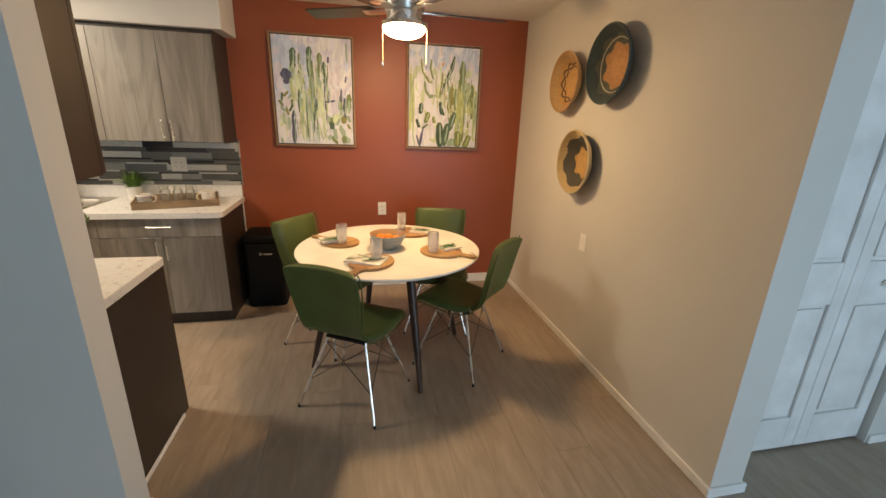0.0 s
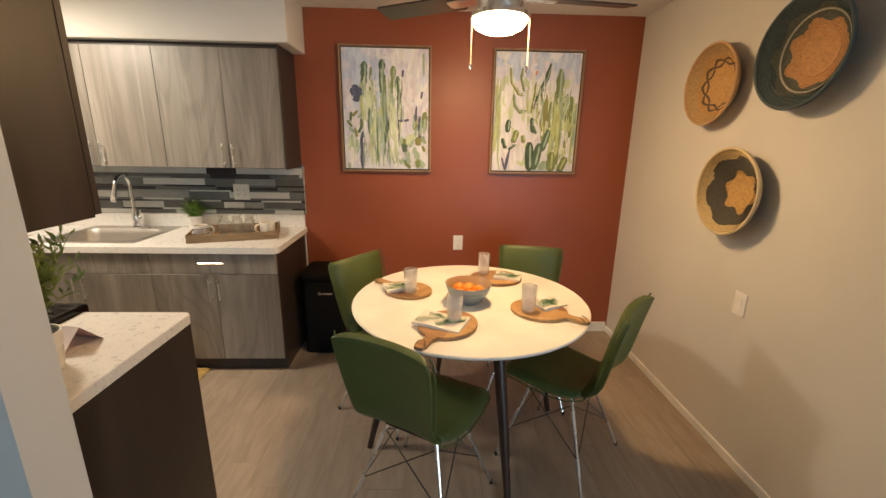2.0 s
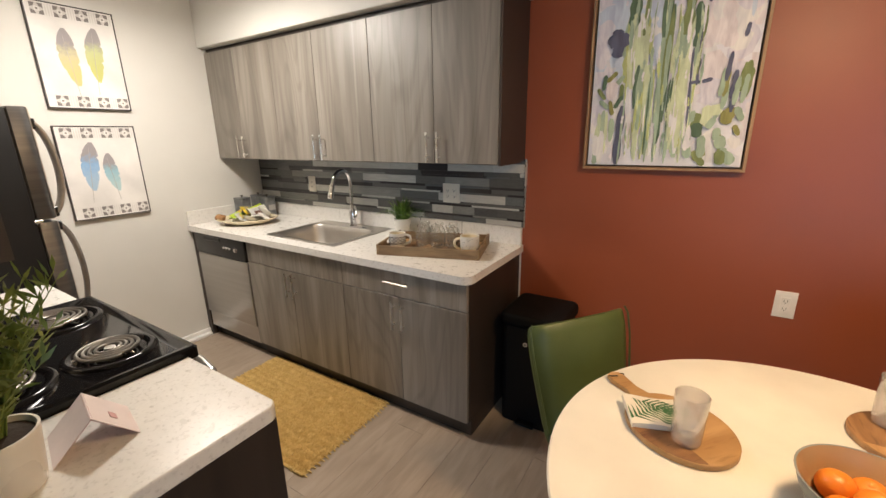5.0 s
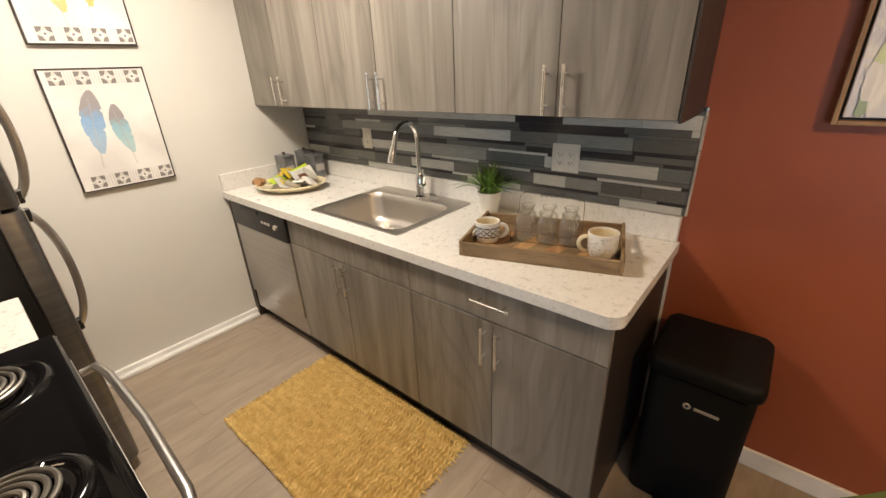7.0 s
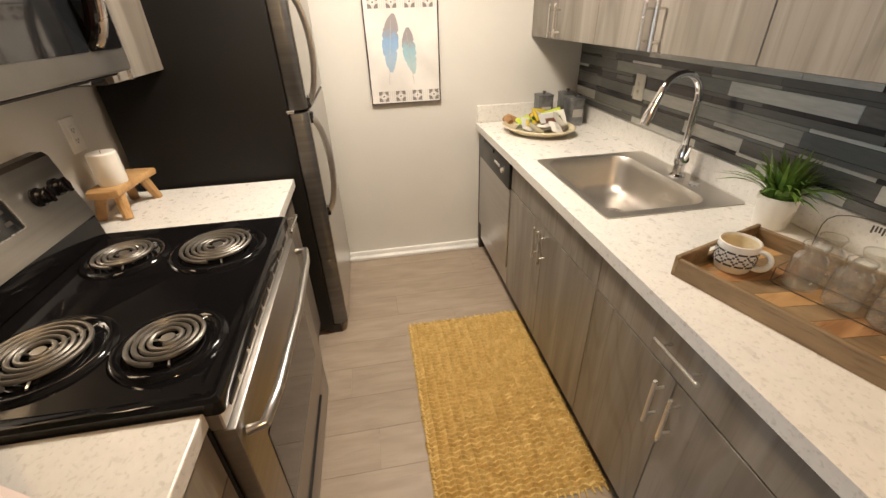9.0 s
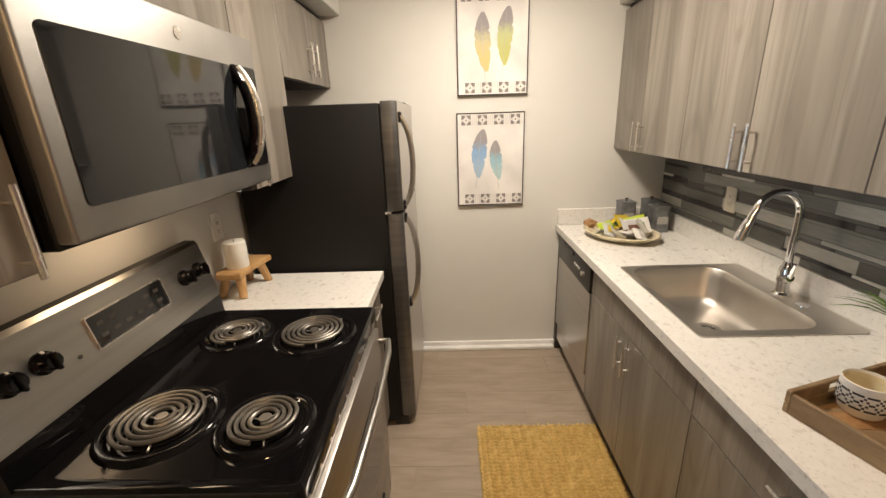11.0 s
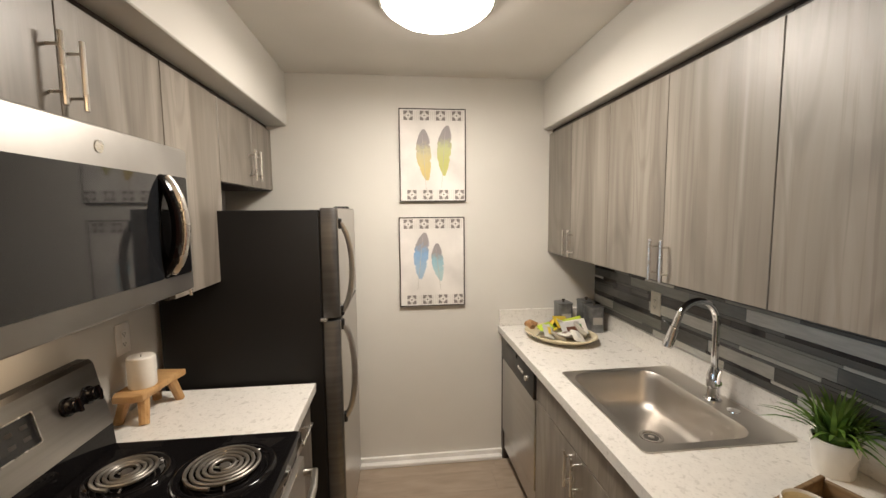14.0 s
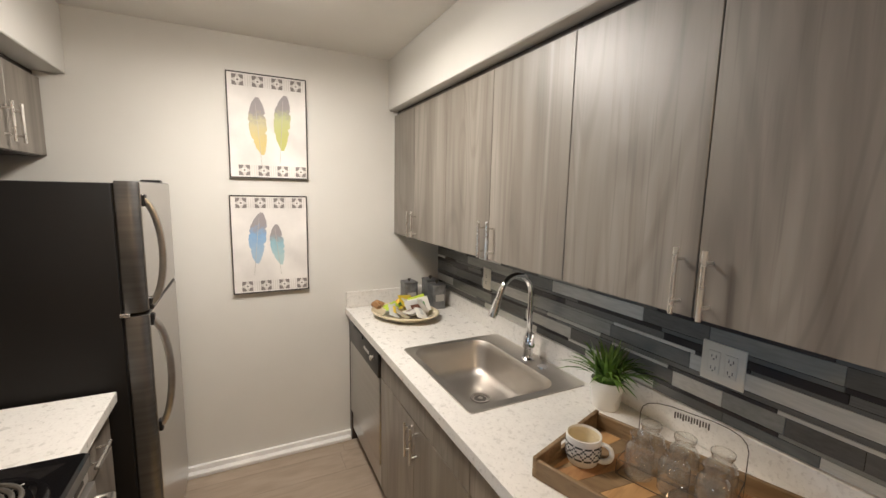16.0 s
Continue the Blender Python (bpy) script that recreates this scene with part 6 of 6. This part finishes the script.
for i in range(3):
    for j in range(2):
        m = Matrix.Translation(rackm) @ pose(0, 0, 0, 0, 0, TR) @ pose(-0.082 + 0.082 * i, -0.036 + 0.072 * j, 0.005)
        if jar0 is None:
            jar0 = thing("milk_bottle", m.translation, "small clear glass milk bottle in a wire rack", "bottle", "glass bottles in the rack")
            part("glass", lathe(jar_prof, 24), BOTTLE_GLASS, jar0, "", True)
        else:
            copy_thing(jar0, Matrix.Translation(m.translation))

# dish with snack packets
dish = thing("snack_dish", (-2.84, 3.675, 0.882), "oval pale wooden dish full of wrapped snacks", "dish", rz=35)
part("dish", moved(lathe([(0, 0), (0.10, 0), (0.15, 0.008), (0.19, 0.028), (0.198, 0.034), (0.192, 0.037), (0.15, 0.018), (0.09, 0.008), (0, 0.007)], 44), Matrix.Diagonal((1.08, 0.88, 1.15, 1))), CREAM, dish, "", True)
part("grip", moved(tube([(-0.17, -0.03, 0.034), (-0.215, -0.02, 0.05), (-0.22, 0.01, 0.052), (-0.18, 0.03, 0.036)], 0.02, 8), Matrix.Identity(4)), ACACIA, dish, "carved brown end", True)
WRAP = [plain("wrapper_" + k, c, 0.3, coat=0.3, bump=0.02, distance=0.002, fine=(60, 60, 60)) for k, c in (("white", (0.7, 0.68, 0.62)), ("lime", (0.42, 0.55, 0.03)), ("yellow", (0.66, 0.48, 0.04)), ("brown", (0.12, 0.05, 0.03)), ("green", (0.06, 0.25, 0.05)), ("red", (0.45, 0.06, 0.03)), ("silver", (0.5, 0.5, 0.48)))]
rng = random.Random(21)


def packet(at, rot, w, h, t, material, accent):
    p = thing("snack_packet", at, "small glossy wrapped snack packet in the dish", "snack", "snack packets in the dish")
    p.matrix_basis = pose(*at, *rot)
    bm = bmesh.new()
    n = 6
    for sg in (1, -1):
        g = [[bm.verts.new((w * (i / n - 0.5), h * (j / n - 0.5), sg * t / 2 * (math.sin(math.pi * i / n) * math.sin(math.pi * j / n)) ** 0.6 + sg * 0.0003)) for j in range(n + 1)] for i in range(n + 1)]
        for i in range(n):
            for j in range(n):
                q = (g[i][j], g[i + 1][j], g[i + 1][j + 1], g[i][j + 1])
                bm.faces.new(q if sg > 0 else q[::-1])
    part("wrapper", bm, material, p, "", True)
    part("label_patch", bx(-w * 0.28, w * 0.28, -h * 0.14, h * 0.14, t * 0.42, t * 0.54, 0.001), accent, p, "plain coloured label")
    return p


for i in range(16):
    a, q = i * 2.4, 0.035 + 0.09 * ((i * 0.37) % 1)
    packet((-2.83 + q * math.cos(a) * 1.1, 3.675 + q * math.sin(a), 0.916 + 0.026 * (i / 15) + 0.012), (rng.uniform(-35, 35), rng.uniform(-35, 35), rng.uniform(0, 180)), rng.uniform(0.08, 0.115), rng.uniform(0.055, 0.078), 0.018, WRAP[(0, 4, 6, 3, 2, 0, 5, 1)[i % 8]], WRAP[(i * 5 + 1) % 7])
for i, (dx, dy, mm) in enumerate(((0.0, 0.05, 1), (0.045, 0.055, 0), (0.08, 0.02, 6), (-0.05, 0.02, 2), (0.02, 0.0, 0), (0.09, 0.06, 0))):
    packet((-2.83 + dx, 3.685 + dy, 0.962), (48, 10 * i - 20, 60 + 20 * i), 0.125, 0.095, 0.022, WRAP[mm], WRAP[(0, 4, 3, 0, 5, 3)[i]])


def canister(x, y, h):
    c = thing("canister", (x, y, 0.882), "galvanised tin canister with a flat lid", "canister", "canisters in the corner")
    part("body", slab(rounded(-0.052, 0.052, -0.045, 0.045, 0.018), 0, h, 0.003), ZINC, c, "", True)
    ld = part("lid", slab(rounded(-0.055, 0.055, -0.048, 0.048, 0.02), h + 0.0003, h + 0.012, 0.004), ZINC, c, "", True)
    part("knob", moved(lathe([(0, 0), (0.006, 0), (0.005, 0.008), (0.011, 0.012), (0.010, 0.018), (0, 0.02)], 16), pose(0, 0, h + 0.012)), WIRE, ld, "", True)
    part("label_plate", bx(0.0523, 0.054, -0.03, 0.03, h * 0.35, h * 0.65), PRINT_GREY, c, "pale plain label")


canister(-3.07, 3.79, 0.15)
canister(-3.10, 3.955, 0.15)
canister(-2.965, 3.94, 0.145)

# ---- by the range ----
st = thing("riser_stool", (-2.20, 1.845, 0.895), "small rustic wooden riser stool on the worktop", "riser", rz=-6)
part("top", slab([(-0.125, -0.05), (-0.02, -0.056), (0.10, -0.052), (0.13, -0.034), (0.125, 0.034), (0.11, 0.056), (0.0, 0.052), (-0.125, 0.056)], 0.085, 0.112, 0.007, 2), MANGO, st, "", True)
for sx in (-1, 1):
    for sy in (-1, 1):
        part("leg", tube([(sx * 0.072, sy * 0.03, 0.09), (sx * 0.098, sy * 0.045, 0.0)], [0.019, 0.016], 10), MANGO, st, "", True)
cd = thing("candle", (-2.165, 1.845, 1.0073), "white pillar candle on the wooden riser", "candle")
part("wax", lathe([(0, 0), (0.042, 0), (0.0435, 0.003), (0.0435, 0.105), (0.040, 0.109), (0.01, 0.106), (0, 0.105)], 32), WAX, cd, "", True)
part("wick", tube([(0, 0, 0.104), (0.001, 0.001, 0.115)], 0.0012, 6), WIRE, cd)

hp = thing("potted_plant", (-0.978, 1.985, 0.885), "leafy green herb plant in a white ribbed pot", "plant")
pot(hp, 0.065, 0.115)
rngp = random.Random(13)
stems, leaves = bmesh.new(), bmesh.new()
for _ in range(64):
    a, out, h = rngp.uniform(0, 2 * math.pi), rngp.uniform(0.01, 0.15), rngp.uniform(0.13, 0.29)
    d = Vector((math.cos(a), math.sin(a), 0))
    pts = [d * 0.02 * rngp.random() + Z * 0.105, d * out * 0.35 + Z * (0.105 + h * 0.5), d * out + Z * (0.105 + h)]
    stems = join(stems, tube(pts, [0.0018, 0.0014, 0.0008], 5))
    for k in range(22):
        u = 0.18 + 0.82 * k / 21
        p = pts[0].lerp(pts[1], u * 2) if u < 0.5 else pts[1].lerp(pts[2], u * 2 - 1)
        v = Vector((rngp.uniform(-1, 1), rngp.uniform(-1, 1), rngp.uniform(0.2, 1.2))).normalized()
        s = v.orthogonal().normalized()
        l, w = rngp.uniform(0.026, 0.048), rngp.uniform(0.003, 0.0054)
        leaves.faces.new([leaves.verts.new(q) for q in (p, p + v * l * 0.5 + s * w, p + v * l, p + v * l * 0.5 - s * w)])
part("stalk", stems, LEAF_DEEP, hp)
part("foliage", leaves, LEAF_DEEP, hp, "needle like green leaves")["kind"] = "stuff"

cdm = thing("tent_card", (-1.022, 2.125, 0.8852), "folded pale pink tent card standing on the worktop", "card", rz=-11)
for sg in (1, -1):
    bm = bmesh.new()
    q = [(-0.065, sg * 0.07, 0), (0.065, sg * 0.07, 0), (0.065, 0, 0.074), (-0.065, 0, 0.074)]
    f = bm.faces.new([bm.verts.new(v) for v in q])
    up = bmesh.ops.extrude_face_region(bm, geom=[f])
    bmesh.ops.translate(bm, verts=[v for v in up["geom"] if isinstance(v, bmesh.types.BMVert)], vec=(0, -sg * 0.001, -0.0006))
    bmesh.ops.recalc_face_normals(bm, faces=bm.faces[:])
    part("flap", bm, PINK, cdm)
    # inner face of each flap, in a darker rose than the outside
    inner = bmesh.new()
    inner.faces.new([inner.verts.new((x, y - sg * 0.0022, z - 0.0016 if z else 0.0003)) for x, y, z in q])
    part("lining", inner, PINK_DARK, cdm, "rose coloured inside")
part("printed_mark", moved(bx(-0.012, 0.012, -0.008, 0.008, 0, 0.0006), pose(0.015, 0.0362, 0.0368, -46.6)), PINK_DARK, cdm)

# ---- jute rug ----
rug = thing("jute_rug", (-1.86, 3.138, 0), "golden woven jute runner rug lying before the sink", "rug")
bm = bmesh.new()
nx, ny = 330, 190
RL, RB = 1.0, 0.625
grid = []
for i in range(nx + 1):
    row = []
    for j in range(ny + 1):
        x, y = (i / nx - 0.5) * RL, (j / ny - 0.5) * RB
        wob = 0.006 * noise.noise((x * 6, y * 6, 0.3))
        edge = 0.008 * noise.noise((x * 25, y * 25, 2.0)) if i in (0, nx) or j in (0, ny) else 0
        colr = math.floor(y / 0.0225)
        ph = (x * 2 * math.pi / 0.021) + (y / 0.0225 - colr - 0.5) * (1 if colr % 2 else -1) * 2.6
        z = 0.009 + 0.010 * math.sin(ph) * (0.7 + 0.5 * noise.noise((x * 30, y * 30, 1))) + 0.005 * (abs(math.sin(math.pi * y / 0.0225)) ** 0.5 - 0.6) + 0.0015 * noise.noise((x * 80, y * 80, 5))
        row.append(bm.verts.new((x + wob + edge, y + wob * 0.6 + edge, max(z, 0.0015))))
    grid.append(row)
for i in range(nx):
    for j in range(ny):
        bm.faces.new((grid[i][j], grid[i + 1][j], grid[i + 1][j + 1], grid[i][j + 1]))
part("weave", bm, JUTE, rug, "", True)
for y in (-0.304, 0.304):
    part("binding", tube([(-RL / 2 + RL * k / 60, y + 0.004 * noise.noise((k * 0.7, y, 0)), 0.008 + 0.002 * math.sin(k * 2.4)) for k in range(61)], 0.0065, 6), JUTE, rug, "braided edge")
for sx in (-1, 1):
    fr_bm = bmesh.new()
    for k in range(24):
        y = -0.30 + 0.0261 * k
        a = random.uniform(-0.5, 0.5)
        fr_bm = join(fr_bm, tube([(sx * 0.495, y, 0.007), (sx * (0.505 + random.uniform(0, 0.012)), y + 0.006 * a, 0.009), (sx * (0.512 + random.uniform(0, 0.016)), y + 0.014 * a, 0.004)], [0.005, 0.0045, 0.0018], 5))
    part("fringe", fr_bm, JUTE, rug, "uneven knotted fringe")

# ---- backsplash: strips of glass and stone of mixed length ----
TILES = [plain("tile_white", (0.50, 0.50, 0.465), 0.22, vary=0.1, bump=0.0), plain("tile_pale_grey", (0.24, 0.245, 0.23), 0.2, vary=0.12, bump=0.0), plain("tile_grey", (0.115, 0.117, 0.112), 0.18, vary=0.15, bump=0.0), plain("tile_charcoal", (0.038, 0.036, 0.038), 0.12, vary=0.2, bump=0.0), plain("tile_blue_grey", (0.135, 0.145, 0.143), 0.15, vary=0.12, bump=0.0)]
splash = setting(part("backsplash", bx(-3.148, -0.806, 4.040, 4.049, 0.983, 1.3595), plain("grout", (0.11, 0.107, 0.103), 0.85)), "mosaic of grey, white and black glass strips", "backsplash")
unit = [None] * len(TILES)
for i, m in enumerate(TILES):
    me = bpy.data.meshes.new("tile")
    b = bx(-0.5, 0.5, -0.5, 0.5, -0.5, 0.5)
    b.to_mesh(me)
    b.free()
    me.materials.append(m)
    unit[i] = me
rngt = random.Random(17)
z = 0.985
heights = [0.030, 0.012, 0.048, 0.012, 0.016, 0.048, 0.012, 0.024, 0.014, 0.048, 0.012, 0.024, 0.048, 0.014, 0.024]
WIDE, THIN = (0.40, 0.16, 0.26, 0.06, 0.12), (0.10, 0.10, 0.26, 0.44, 0.10)
for row, h in enumerate(heights):
    if z + h > 1.358:
        h = 1.358 - z
    if h < 0.006:
        break
    x = -3.146 - rngt.uniform(0, 0.25)
    while x < -0.81:
        l = rngt.choice((0.15, 0.22, 0.30, 0.30, 0.45))
        a, b = max(x, -3.146), min(x + l, -0.808)
        if b - a > 0.012:
            pick = rngt.choices(range(5), WIDE if h > 0.025 else THIN)[0]
            t = new("tile", unit[pick])
            t.parent = splash
            th = 0.0065 + rngt.uniform(0, 0.0022)
            t.matrix_basis = Matrix.Translation(((a + b) / 2, 4.0398 - th / 2, z + h / 2)) @ Matrix.Diagonal((b - a - 0.0014, th, h - 0.0014, 1))
        x += l
    z += h

# ---- floor planks ----
pm = bpy.data.meshes.new("plank")
b = bx(-0.5, 0.5, -0.5, 0.5, -0.5, 0.5)
b.to_mesh(pm)
b.free()
pm.materials.append(PLANK)
PW, PL = 0.18, 1.22
rngf = random.Random(6)
rest = []
col = 0
x = -3.20
while x < 4.0:
    x1 = min(x + PW, 4.0)
    y = -3.0 - rngf.uniform(0, PL)
    while y < 4.05:
        y0, y1 = max(y, -3.0), min(y + PL, 4.05)
        if y1 - y0 > 0.02:
            if y1 > 0.2 and x < 2.9:
                t = new("plank", pm)
                t.parent = floor
                t.matrix_basis = Matrix.Translation(((x + x1) / 2, (y0 + y1) / 2, -0.0015)) @ Matrix.Diagonal((x1 - x - 0.0012, y1 - y0 - 0.0012, 0.003, 1))
            else:
                rest.append((x, x1, y0, y1))
        y += PL
    x = x1
vs, fs = [], []
for x0, x1, y0, y1 in rest:
    k = len(vs)
    vs += [(x0 + 0.0006, y0 + 0.0006, -0.0001), (x1 - 0.0006, y0 + 0.0006, -0.0001), (x1 - 0.0006, y1 - 0.0006, -0.0001), (x0 + 0.0006, y1 - 0.0006, -0.0001)]
    fs.append((k, k + 1, k + 2, k + 3))
me = bpy.data.meshes.new("planks")
me.from_pydata(vs, [], fs)
me.materials.append(PLANK)
tagged(new("planks", me), "grey brown vinyl planks of the living room", kind="stuff").parent = floor
